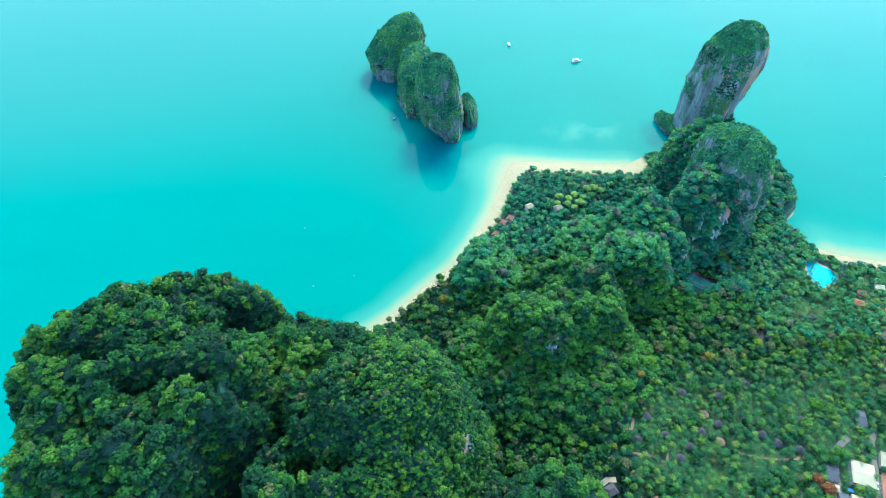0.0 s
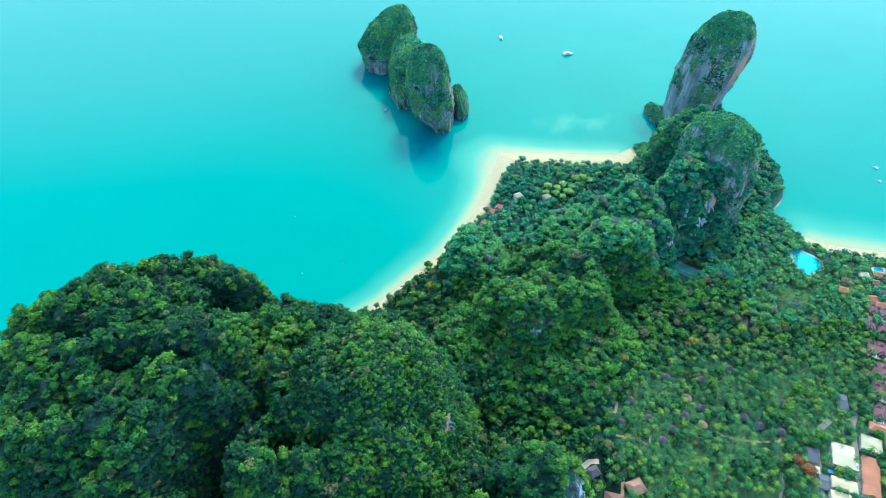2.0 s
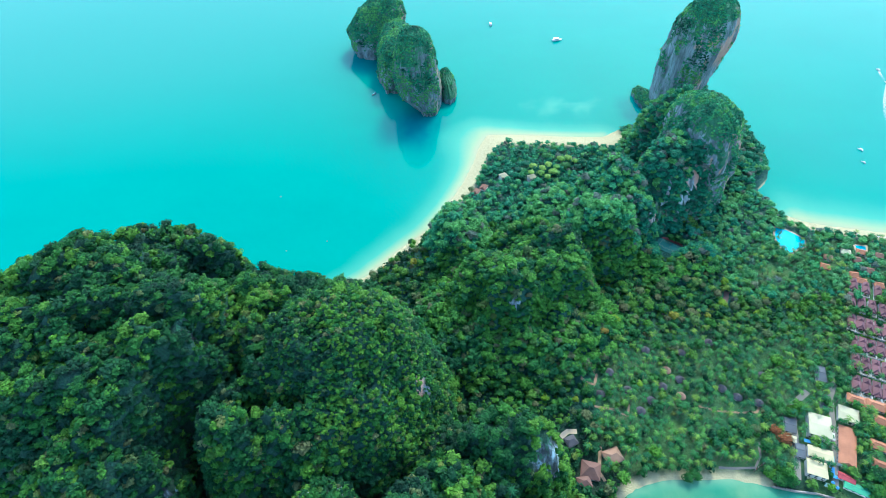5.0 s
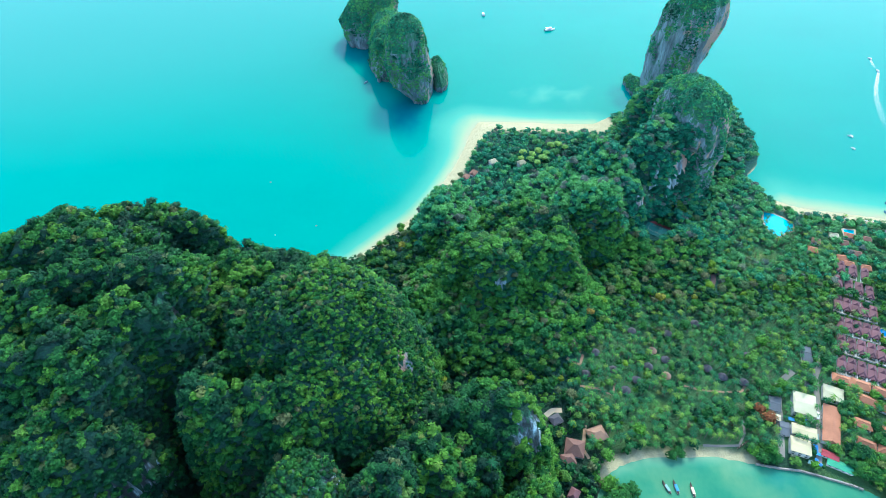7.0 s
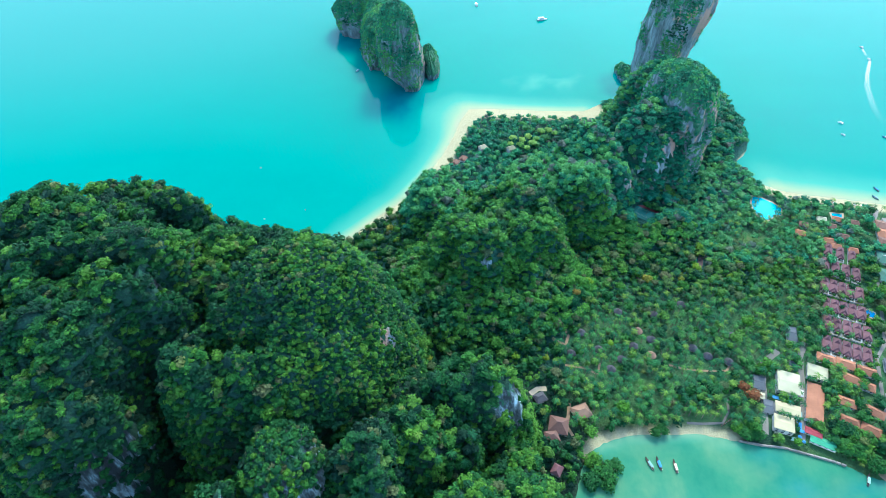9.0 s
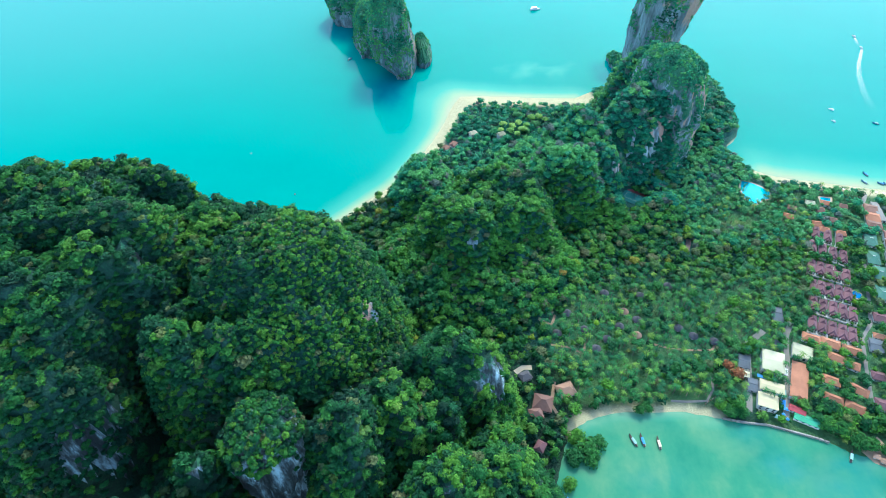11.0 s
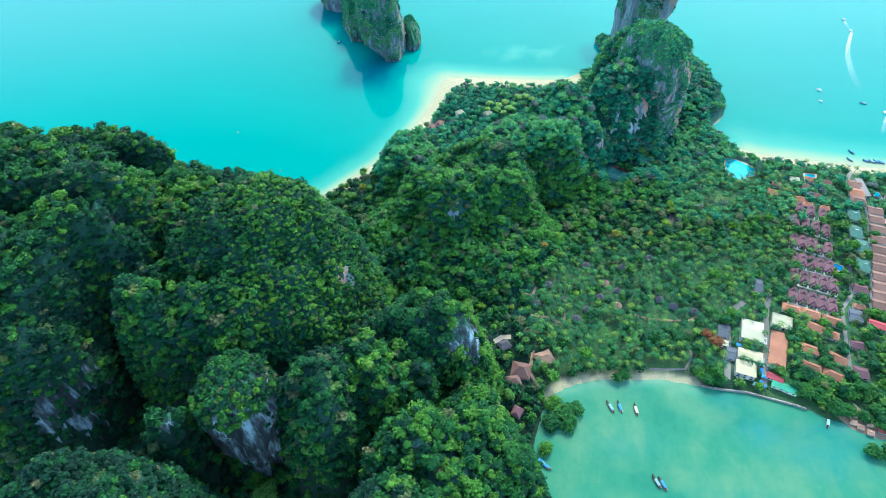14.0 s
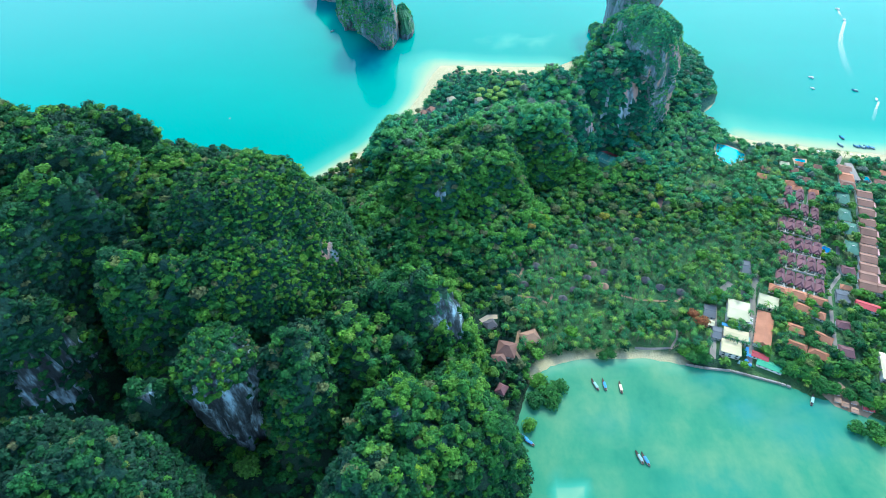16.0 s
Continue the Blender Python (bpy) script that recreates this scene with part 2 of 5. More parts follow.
# ---- the plan: shoreline and hills ----
SHORE = [(-180, -50), (-280, -38), (-325, 0), (-345, 60), (-345, 200), (-330, 320), (-250, 385), (-150, 375), (-85, 373), (-78, 378), (-52, 399), (-21, 434), (12, 468),
         (37, 510), (61, 561), (75, 600), (85, 636), (98, 664), (135, 664), (175, 661), (221, 657), (261, 656), (299, 682), (338, 692), (345, 730)]
SHORE += [(333, 770), (350, 778), (400, 770), (450, 740), (475, 680), (460, 634), (470, 602), (466, 580), (452, 558), (430, 545), (435, 518),
          (447, 491), (466, 478), (490, 470), (515, 465), (545, 458), (575, 451), (614, 444), (700, 432), (900, 420), (900, 40), (600, 70), (500, 92)]
SHORE += [(437, 107), (408, 124), (392, 129), (371, 143), (347, 151), (335, 155), (317, 157), (295, 161), (268, 167), (249, 166), (221, 167),
          (206, 165), (189, 160), (178, 153), (168, 140), (160, 118), (153, 98), (151, 78), (148, 60), (146, 40), (140, 10), (118, -22), (70, -44), (10, -38), (-70, -52)]


def shore_distance(x, y, line=SHORE, closed=True):
    """Distance to the shoreline, positive on land."""
    x, y = np.asarray(x, float), np.asarray(y, float)
    best, inside = np.full(x.shape, 1e9), np.zeros(x.shape, bool)
    pts = line + [line[0]] if closed else line
    for (x0, y0), (x1, y1) in zip(pts, pts[1:]):
        dx, dy = x1 - x0, y1 - y0
        u = np.clip(((x - x0) * dx + (y - y0) * dy) / (dx * dx + dy * dy), 0, 1)
        best = np.minimum(best, np.hypot(x - x0 - u * dx, y - y0 - u * dy))
        if y0 != y1:
            inside ^= ((y0 > y) != (y1 > y)) & (x < x0 + (y - y0) * dx / dy)
    return np.where(inside, best, -best) if closed else best


HILLS = []


def hill(x, y, rx, ry, top, p, turn=0, rough=0.1):
    HILLS.append((x, y, rx, ry, top, p, radians(turn), rough))


# sunken hollows between the pinnacles: x, y, half widths, depth
PITS = [(-147, 166, 14, 19, 82), (-97, 170, 12, 9, 54), (-128, 188, 10, 8, 26), (-72, 170, 12, 7, 26), (-165, 312, 12, 11, 26), (-168, 214, 10, 7, 24), (-136, 214, 8, 10, 22),
        (-285, 236, 18, 9, 26), (-258, 232, 16, 8, 26), (-232, 226, 14, 8, 24), (-206, 214, 14, 7, 20), (-160, 274, 11, 12, 14), (-190, 268, 12, 9, 13), (-132, 268, 10, 9, 12), (-225, 268, 13, 9, 12),
        (130, 314, 9, 14, 22), (163, 330, 16, 11, 24), (200, 378, 16, 10, 16), (66, 322, 9, 15, 22), (148, 322, 10, 9, 16)]
# the near massif and its lobes
hill(-236, 241, 104, 92, 171, 4.0)
hill(-214, 193, 99, 84, 155, 5.8)
hill(-197, 290, 79, 69, 145, 4.8)
hill(-154, 296, 34, 13, 158, 4.1)
hill(-155, 221, 49, 71, 171, 3.8)
hill(-52, 211, 99, 111, 139, 3.5)
hill(-48, 216, 76, 51, 157, 5.0)
hill(-101, 252, 97, 66, 137, 3.5)
hill(-194, 150, 52, 73, 125, 6.2)
hill(-97, 164, 51, 45, 132, 5.6)
hill(-67, 156, 30, 20, 114, 3.9)
# pinnacles round the dark hollow
hill(-52, 107, 15, 27, 104, 5.0)
hill(7, 100, 33, 40, 111, 3.5)
hill(11, 116, 18, 15, 111, 4.0)
hill(-86, 84, 17, 18, 109, 3.5)
hill(-101, 10, 75, 66, 140, 3.1)
# low hills by the near bay
hill(78, 161, 55, 32, 96, 3.7, -8)
hill(41, 127, 56, 33, 94, 3.1)
hill(91, 64, 66, 45, 97, 4.2)
hill(59, 27, 48, 32, 101, 3.3)
hill(27, 167, 42, 47, 77, 2.9)
hill(105, 108, 31, 43, 63, 2.4)
hill(30, 150, 60, 50, 40, 2.0)
# the wooded ridge towards the tower
hill(90, 340, 57, 56, 79, 2.6)
hill(51, 436, 38, 59, 50, 2.0)
hill(56, 291, 41, 45, 26, 2.5)
hill(131, 370, 58, 71, 67, 4.1)
hill(203, 428, 45, 44, 76, 3.0)
hill(190, 486, 60, 43, 29, 2.4)
hill(238, 456, 46, 37, 63, 3.4)
hill(225, 478, 46, 36, 78, 3.6)
hill(287, 491, 37, 33, 87, 4.5)
hill(314, 513, 42, 42, 88, 4.5)
hill(344, 556, 30, 46, 70, 6.0, -8)
hill(335, 615, 46, 50, 82, 3.0)
hill(375, 702, 40, 48, 60, 4.0)
hill(405, 620, 66, 95, 24, 2.0)
hill(102, 323, 108, 79, 35, 2.2)
hill(281, 416, 60, 50, 18, 2.4)
hill(-40, 100, 150, 120, 14, 3.0)


def ground_height(x, y):
    x, y = np.asarray(x, float), np.asarray(y, float)
    d = shore_distance(x, y)
    base = np.where(d > 0, 3.0 * smooth(0, 22, d) + 1.5 * smooth(30, 120, d), 0.12 * np.maximum(d, -60))
    wx = fbm(x / 45, y / 45, octaves=4, seed=11)
    wy = fbm(x / 45, y / 45, octaves=4, seed=23)
    h = np.zeros_like(base)
    for cx, cy, rx, ry, top, p, turn, rough in HILLS:
        c, s = math.cos(turn), math.sin(turn)
        dx, dy = x - cx, y - cy
        u, v = (c * dx + s * dy) / rx + rough * wx, (-s * dx + c * dy) / ry + rough * wy
        r = np.hypot(u, v)
        g = top * np.clip(1 - r ** p, 0, 1)
        hi, lo = np.maximum(h, g), np.minimum(h, g)
        h = hi + 3.5 * np.exp(-(hi - lo) / 7.0) * (lo > 1)
    lumps = 0.45 - np.abs(fbm(x / 30, y / 30, octaves=2, seed=8)) * 2.2
    lumps = lumps * (1 - 0.7 * np.exp(-(((x + 35) / 72) ** 2 + ((y - 190) / 62) ** 2) ** 2))
    small = 0.4 - np.abs(fbm(x / 12, y / 12, octaves=2, seed=5)) * 2.0
    detail = 14.0 * lumps * smooth(12, 50, h) + 8.0 * small * smooth(3, 14, h)
    for cx, cy, rx, ry, deep in PITS:
        detail = detail - deep * np.exp(-(((x - cx) / rx) ** 2 + ((y - cy) / ry) ** 2) ** 1.5)
    detail = np.where(h > 8, np.maximum(detail, 8.0 - h), detail)
    level = np.exp(-(np.hypot(x - 290, y - 430) / 22) ** 8)      # the terrace of the tennis court
    level = np.maximum(level, np.exp(-(np.hypot((x - 280) / 17, (y - 406) / 24)) ** 4))
    level2 = np.exp(-(np.hypot((x - 151) / 25, (y - 187) / 34)) ** 4)      # the resort's terrace by the near bay
    z = (base + h + detail) * (1 - level) + 8.0 * level
    return np.where(d > 0, z * (1 - level2) + np.minimum(z, 5.5) * level2, z)


# bare rock faces: centre and reach
BARE = [(-173, 102, 80, 8), (-160, 116, 82, 7), (-167, 107, 56, 7), (-151, 126, 88, 5), (-178, 94, 66, 6), (14, 191, 102, 4), (17, 197, 112, 4), (12, 189, 90, 3.5), (-80, 77, 103, 6), (-146, 207, 168, 6),
        (106, 150, 90, 11), (112, 150, 76, 8), (91, 288, 38, 7), (284, 469, 68, 2.6), (283, 467, 61, 2.6), (282, 465, 54, 2.6), (282, 464, 46, 3), (281, 462, 38, 3), (264, 438, 48, 4), (260, 433, 41, 4), (315, 479, 60, 9), (308, 468, 40, 7), (96, 308, 62, 4), (94, 302, 52, 3.5), (73, 58, 104, 5), (-84, 18, 134, 5), (-70, 40, 92, 6)]


def bare_rock(x, y, z):
    """How bare the rock is: 1 at the heart of a bare face."""
    out = np.zeros(np.shape(x))
    for cx, cy, cz, reach in BARE:
        d = np.sqrt((x - cx) ** 2 + (y - cy) ** 2 + (z - cz) ** 2) / reach
        out = np.maximum(out, 1.6 - d)
    return out


# ---- ground ----
STEP = 3.4
gx, gy = np.arange(-420, 760.1, STEP), np.arange(-60, 800.1, STEP)
GX, GY = np.meshgrid(gx, gy)
GZ = ground_height(GX, GY)
GD = shore_distance(GX, GY)
BEACHES = [([(-85, 373), (-78, 378), (-52, 399), (-21, 434), (12, 468), (37, 510), (61, 561), (75, 600), (85, 636)], 11),
           ([(85, 636), (98, 664), (135, 664), (175, 661), (221, 657), (261, 656)], 27),
           ([(462, 481), (490, 470), (515, 465), (545, 458), (575, 451), (614, 444), (700, 432)], 18),
           ([(178, 153), (189, 160), (206, 165), (221, 167), (249, 166), (268, 167), (295, 161)], 7.5),
           ([(50, 535), (61, 561), (75, 600), (85, 636)], 17)]


def beach(x, y):
    """1 on the sand of the beaches, 0 inland."""
    out = np.zeros(np.shape(x))
    for line, width in BEACHES:
        d = shore_distance(x, y, line, False)
        out = np.maximum(out, 1 - smooth(width - 4, width + 4, d + 3 * fbm(np.asarray(x) / 12, np.asarray(y) / 12, seed=3)))
    return out


def in_grove(x, y):
    """The flat palm grove between the ridge and the near bay."""
    return smooth(150, 190, x) * (1 - smooth(400, 430, x - 0.35 * (np.asarray(y) - 240))) * smooth(168, 180, y) * (1 - smooth(285, 350, y))


def in_village(x, y):
    x, y = np.asarray(x), np.asarray(y)
    return smooth(322, 340, x - 0.3 * (y - 160)) * (y < 440) * (y > 90)


def lawn(x, y):
    """Open grass: by the pool, and the clearing near the bay."""
    a = np.exp(-(((x - 392) / 30) ** 2 + ((y - 392) / 16) ** 2))
    b = np.exp(-(((x - 226) / 45) ** 2 + ((y - 214) / 11) ** 2))
    return np.maximum(a, b)


sand = np.maximum(beach(GX, GY), ((GD < -3) & (GZ < 0.5)) * 1.0)
# painted haze grows with distance; low hollows keep the dark, shaded floor
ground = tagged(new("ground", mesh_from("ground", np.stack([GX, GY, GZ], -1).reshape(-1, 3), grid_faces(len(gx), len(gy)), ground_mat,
                {"sand": sand.ravel(), "floor_light": np.maximum(smooth(235, 300, GY + 0.3 * GX), 0.6 * smooth(60, 110, GZ)).ravel(), "grass": ((GZ < 9) * np.maximum(np.maximum(0.6 * in_grove(GX, GY), lawn(GX, GY)), 0.6 * in_village(GX, GY))).ravel()}, True)), "wooded limestone hills, flat grove and pale beaches", "ground", kind="structure")
# steep parts of the ground are bare rock
ground.data.materials.append(grey_rock)
ground.data.materials.append(cliff_mat)
fz = GZ.reshape(len(gy), len(gx))
slope = np.hypot(*np.gradient(fz, STEP))
cell = slope[:-1, :-1]
bare = bare_rock(GX, GY, GZ)[:-1, :-1]
ground.data.polygons.foreach_set("material_index", (((cell > 0.9) & (bare > 0)) * np.where((GX > 0) & (GY > 180), 2, 1)[:-1, :-1]).astype(np.int32).ravel())

# ---- sea ----
wx = np.concatenate([[-4600, -3000, -2000, -1400, -1000], np.arange(-720, 1000, 9.0), [1300, 1800, 2600, 4600]])
wy = np.concatenate([[-4600, -3000, -1500, -700, -300], np.arange(-40, 1400, 9.0), [1700, 2200, 3000, 4600]])
WX, WY = np.meshgrid(wx, wy)
WD = -shore_distance(WX, WY)
reach = 20 + 26 * np.exp(-(((WX - 70) / 60) ** 2 + ((WY - 660) / 50) ** 2)) + 14 * smooth(380, 470, WX) * smooth(380, 430, WY)
line_d = np.min([shore_distance(WX, WY, line, False) for line, _ in BEACHES], axis=0)
shallow = 1.0 * np.exp(-np.maximum(np.maximum(WD, line_d), 0) / reach)
bank = np.exp(-(((WX - 215) / 90) ** 2 + ((WY - 735) / 36) ** 2)) * 0.42 * (0.6 + 0.6 * fbm(WX / 18, WY / 18, seed=31))
near_bay = smooth(120, 150, WX) * (1 - smooth(172, 190, WY))
bar = 0.72 * smooth(0.35, 1.0, np.exp(-(((WX - 189) / 24) ** 2 + ((WY - 55) / 17) ** 2)) + 0.35 * fbm(WX / 9, WY / 9, seed=44))
shallow = np.maximum(shallow * (1 - 0.25 * near_bay), np.maximum(bank, bar * 0.95))
# dark reflections of the rocks painted on the water, over a little coral
reef_reflection = np.maximum(np.exp(-(((WX - 4) / 38) ** 2 + ((WY - 684) / 56) ** 2) ** 2), 0.8 * np.exp(-(((WX + 82) / 46) ** 2 + ((WY - 885) / 48) ** 2) ** 2))
reef_reflection = np.maximum(reef_reflection, 0.8 * np.exp(-(((WX - 322) / 26) ** 2 + ((WY - 722) / 36) ** 2) ** 2))
weed = np.zeros(WX.shape)
for cx, cy, rx, ry, k in ((335, 117, 16, 13, 0.6), (380, 98, 34, 17, 0.55), (318, 146, 20, 5, 0.5), (395, 118, 30, 9, 0.5), (540, 640, 130, 40, 0.2), (230, 112, 26, 12, 0.25), (300, 60, 40, 16, 0.3)):
    weed = np.maximum(weed, k * np.exp(-(((WX - cx) / rx) ** 2 + ((WY - cy) / ry) ** 2) + 0.6 * fbm(WX / 14, WY / 14, seed=cx)))
# far-left sky glare painted as paler water
turbid_glare = smooth(200, -700, WX - 0.55 * (WY - 600)) * smooth(450, 900, WY)
# the far bay's own greener water
turbid_glare = np.maximum(turbid_glare, 0.3 * smooth(430, 560, WX) * smooth(430, 560, WY))
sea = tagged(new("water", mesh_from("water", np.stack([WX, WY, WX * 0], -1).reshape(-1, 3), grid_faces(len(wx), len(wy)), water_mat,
             {"shallow": shallow.ravel(), "reef_reflection": reef_reflection.ravel(), "weed": weed.ravel(), "turbid_glare": turbid_glare.ravel(), "milk": (near_bay * (1 - bar) * (1 - 0.75 * smooth(0.4, 0.85, shallow))).ravel()}, True)), "calm turquoise tropical sea, milky in the near bay", "sea", kind="structure")


# ---- limestone stacks ----
def stack_mesh(name, sections, seed, nu=140, nv=96, rough=0.16):
    """A closed pillar of rock through sections (z, x, y, rx, ry), with flutes and ledges."""
    zs = np.array([s[0] for s in sections], float)
    z = np.linspace(zs[0], zs[-1], nv)
    cx, cy, rx, ry = [np.interp(z, zs, [s[k] for s in sections]) for k in (1, 2, 3, 4)]
    a = np.linspace(0, 2 * np.pi, nu, endpoint=False)
    A, Z = np.meshgrid(a, z)
    ux, uy = np.cos(A), np.sin(A)
    n = fbm(ux * 2.2 + 7, uy * 2.2, Z / 40, 4, seed) * 1.2 + 0.6 * fbm(ux * 6, uy * 6 + 3, Z / 60, 3, seed + 9) + 0.35 * fbm(ux * 9, uy * 9, Z / 9, 3, seed + 5)
    n = n - 0.3 * np.abs(fbm(ux * 17 + 5, uy * 17, Z / 80, 2, seed + 13)) + 0.16 * fbm(ux * 24, uy * 24, Z / 4.5, 2, seed + 15)
    k = 1 + rough * n
    X, Y = cx[:, None] + rx[:, None] * ux * k, cy[:, None] + ry[:, None] * uy * k
    Zd = Z + 3 * fbm(ux * 3, uy * 3, Z / 15, 3, seed + 2) * smooth(zs[0], zs[0] + 10, Z)
    return np.stack([X, Y, Zd], -1).reshape(-1, 3), grid_faces(nu, nv, True)


def stack(name, label, sections, seed, rough=0.16, material=rock_mat):
    v, f = stack_mesh(name, sections, seed, rough=rough)
    ob = tagged(new(name, mesh_from(name, v, f, material, None, False)), label, "rock stack")
    return ob, v, f


tower = stack("limestone_tower", "tall grey limestone tower with orange stains and bushes on top",
              [(-4, 382, 705, 43, 48), (20, 374, 705, 39, 46), (40, 366, 704, 33, 42), (58, 366, 704, 33, 40), (97, 371, 703, 38, 38), (138, 378, 702, 40, 34),
               (157, 381, 702, 35, 28), (169, 382, 703, 28, 20), (177, 382, 703, 18, 11), (181, 382, 703, 2, 2)], 41, 0.12)
crag = stack("limestone_crag", "fluted grey limestone crag with orange stains and green ledges",
             [(-2, 338, 546, 46, 62), (25, 339, 546, 45, 61), (60, 340, 546, 43, 60), (90, 341, 545, 39, 54), (110, 340, 543, 33, 45), (122, 338, 540, 24, 33), (130, 337, 538, 12, 17), (133, 337, 537, 2, 3)], 47, 0.17)
pinnacle = stack("limestone_pinnacle", "grey limestone pinnacle with pale scarred face and bushy top",
                 [(-2, -46, 102, 17, 19), (28, -46, 102, 18, 19), (50, -46, 101, 20, 21), (68, -45, 101, 23, 24), (88, -45, 102, 25, 26), (103, -45, 102, 22, 24), (112, -45, 102, 15, 17), (116, -45, 102, 6, 7), (117, -45, 102, 1, 1)], 59, 0.2, grey_rock)
islet_front = stack("island_rock", "steep grey island rock with undercut foot, bushes on top",
                    [(-4, 17, 748, 17, 38), (4, 16, 748, 18, 38), (12, 10, 751, 24, 42), (24, 2, 754, 31, 45), (45, -4, 757, 34, 46), (77, -4, 757, 29, 40),
                     (100, -4, 756, 22, 28), (112, -4, 754, 14, 16), (117, -4, 753, 2, 2)], 52, 0.13, sea_rock_mat)
islet_back = stack("island_rock", "broad wooded island rock with dark undercut foot",
                   [(-4, -78, 925, 36, 42), (5, -78, 925, 38, 44), (15, -76, 927, 42, 50), (36, -73, 928, 47, 50), (62, -62, 930, 38, 42), (80, -56, 930, 26, 30),
                    (92, -52, 930, 14, 16), (97, -51, 930, 2, 2)], 63, 0.14, sea_rock_mat)
saddle = stack("island_rock", "low wooded saddle of rock between two island rocks",
               [(-4, -36, 842, 28, 66), (10, -36, 842, 31, 70), (40, -36, 845, 31, 68), (60, -36, 848, 24, 56), (68, -38, 852, 14, 36), (72, -38, 852, 2, 5)], 71, 0.14, sea_rock_mat)
islet_small = stack("sea_rock", "small rounded grey rock standing off the island",
                    [(-3, 46, 770, 11, 26), (8, 46, 770, 12, 27), (24, 43, 775, 10, 22), (34, 40, 780, 6, 12), (38, 40, 782, 1, 1)], 77, 0.14, sea_rock_mat)
shelf = stack("sea_rock", "low jagged rock shelf at the foot of the tower",
              [(-3, 337, 752, 11, 28), (6, 337, 752, 10, 26), (13, 340, 746, 7, 18), (18, 342, 742, 2, 5)], 83, 0.3, sea_rock_mat)


# ---- woods ----
def crown_proto(r, leaves, lobes=7, leaf=0.26):
    """A crown of unit radius: lumps of leaf sprays over a dark core. Returns verts and triangles."""
    cent = r.normal(size=(lobes, 3))
    cent /= np.linalg.norm(cent, axis=1, keepdims=True)
    cent[:, 2] = np.abs(cent[:, 2]) * 0.7
    cent *= r.uniform(0.38, 0.62, (lobes, 1))
    rad = r.uniform(0.34, 0.54, lobes)
    v, f = [], []
    for k in range(leaves):
        j = k % lobes
        d = r.normal(size=3)
        d /= np.linalg.norm(d)
        d[2] = abs(d[2]) * 1.1 - 0.15
        pos = cent[j] + d * rad[j] * r.uniform(0.9, 1.1)
        n = d + r.normal(size=3) * 0.2 + np.array([0, 0, 0.25])
        n /= np.linalg.norm(n)
        t = np.cross(n, r.normal(size=3))
        t /= np.linalg.norm(t)
        b = np.cross(n, t)
        s1, s2 = leaf * r.uniform(0.6, 1.1), leaf * r.uniform(0.6, 1.1)
        i = len(v)
        v += [pos - t * s1 - b * s2 * 0.6 - n * 0.05, pos + t * s1 - b * s2 * 0.6 - n * 0.05, pos + b * s2 * 1.2]
        f.append((i, i + 1, i + 2))
    base = len(v)
    v += [np.array(q) * np.array([0.74, 0.74, 0.6]) for q in ((1, 0, 0), (0, 1, 0), (-1, 0, 0), (0, -1, 0), (0, 0, 1), (0, 0, -0.6))]
    for k in range(4):
        f += [(base + k, base + (k + 1) % 4, base + 4), (base + (k + 1) % 4, base + k, base + 5)]
    return np.array(v), np.array(f)


def scatter(protos, spots, radius, squash, tint, r):
    """Many crowns in one set of arrays. spots (n, 3)."""
    V, F, T, off = [], [], [], 0
    kind = r.integers(0, len(protos), len(spots))
    for k, (pv, pf) in enumerate(protos):
        sel = np.where(kind == k)[0]
        if not len(sel):
            continue
        a = r.uniform(0, 2 * np.pi, len(sel))
        c, s = np.cos(a)[:, None], np.sin(a)[:, None]
        x = (pv[None, :, 0] * c - pv[None, :, 1] * s) * radius[sel, None]
        y = (pv[None, :, 0] * s + pv[None, :, 1] * c) * radius[sel, None]
        z = pv[None, :, 2] * radius[sel, None] * squash[sel, None]
        V.append((np.stack([x, y, z], -1) + spots[sel][:, None, :]).reshape(-1, 3))
        F.append((pf[None] + (np.arange(len(sel)) * len(pv))[:, None, None] + off).reshape(-1, 3))
        T.append(np.repeat(tint[sel], len(pv)))
        off += len(sel) * len(pv)
    return np.concatenate(V), np.concatenate(F), np.concatenate(T)


def sample_surface(verts, faces, spacing, r):
    """Points over a surface by its true area, about spacing apart, with the normals."""
    tri = np.concatenate([faces[:, [0, 1, 2]], faces[:, [0, 2, 3]]]) if faces.shape[1] == 4 else faces
    a, b, c = verts[tri[:, 0]], verts[tri[:, 1]], verts[tri[:, 2]]
    n = np.cross(b - a, c - a)
    area = np.linalg.norm(n, axis=1) / 2
    count = int(area.sum() / (spacing ** 2) * 3.2)
    pick = r.choice(len(tri), count, p=area / area.sum())
    u, w = r.random(count), r.random(count)
    flip = u + w > 1
    u[flip], w[flip] = 1 - u[flip], 1 - w[flip]
    p = a[pick] + u[:, None] * (b - a)[pick] + w[:, None] * (c - a)[pick]
    nn = n[pick] / (2 * area[pick] + 1e-9)[:, None]
    key = np.floor(p / (spacing * 0.8)).astype(np.int64)
    _, first = np.unique(key @ np.array([73856093, 19349663, 83492791]), return_index=True)
    return p[first], nn[first]


protos = [crown_proto(np.random.default_rng(100 + k), 66, 8, 0.235) for k in range(9)]
big_protos = [crown_proto(np.random.default_rng(150 + k), 130, 13, 0.175) for k in range(7)]
far_protos = [crown_proto(np.random.default_rng(200 + k), 34, 6, 0.32) for k in range(8)]
bush_protos = [crown_proto(np.random.default_rng(250 + k), 24, 5, 0.38) for k in range(8)]


ledge_protos = [(v[:-6], f[:-8]) for v, f in (crown_proto(np.random.default_rng(300 + k), 18, 4, 0.46) for k in range(8))]


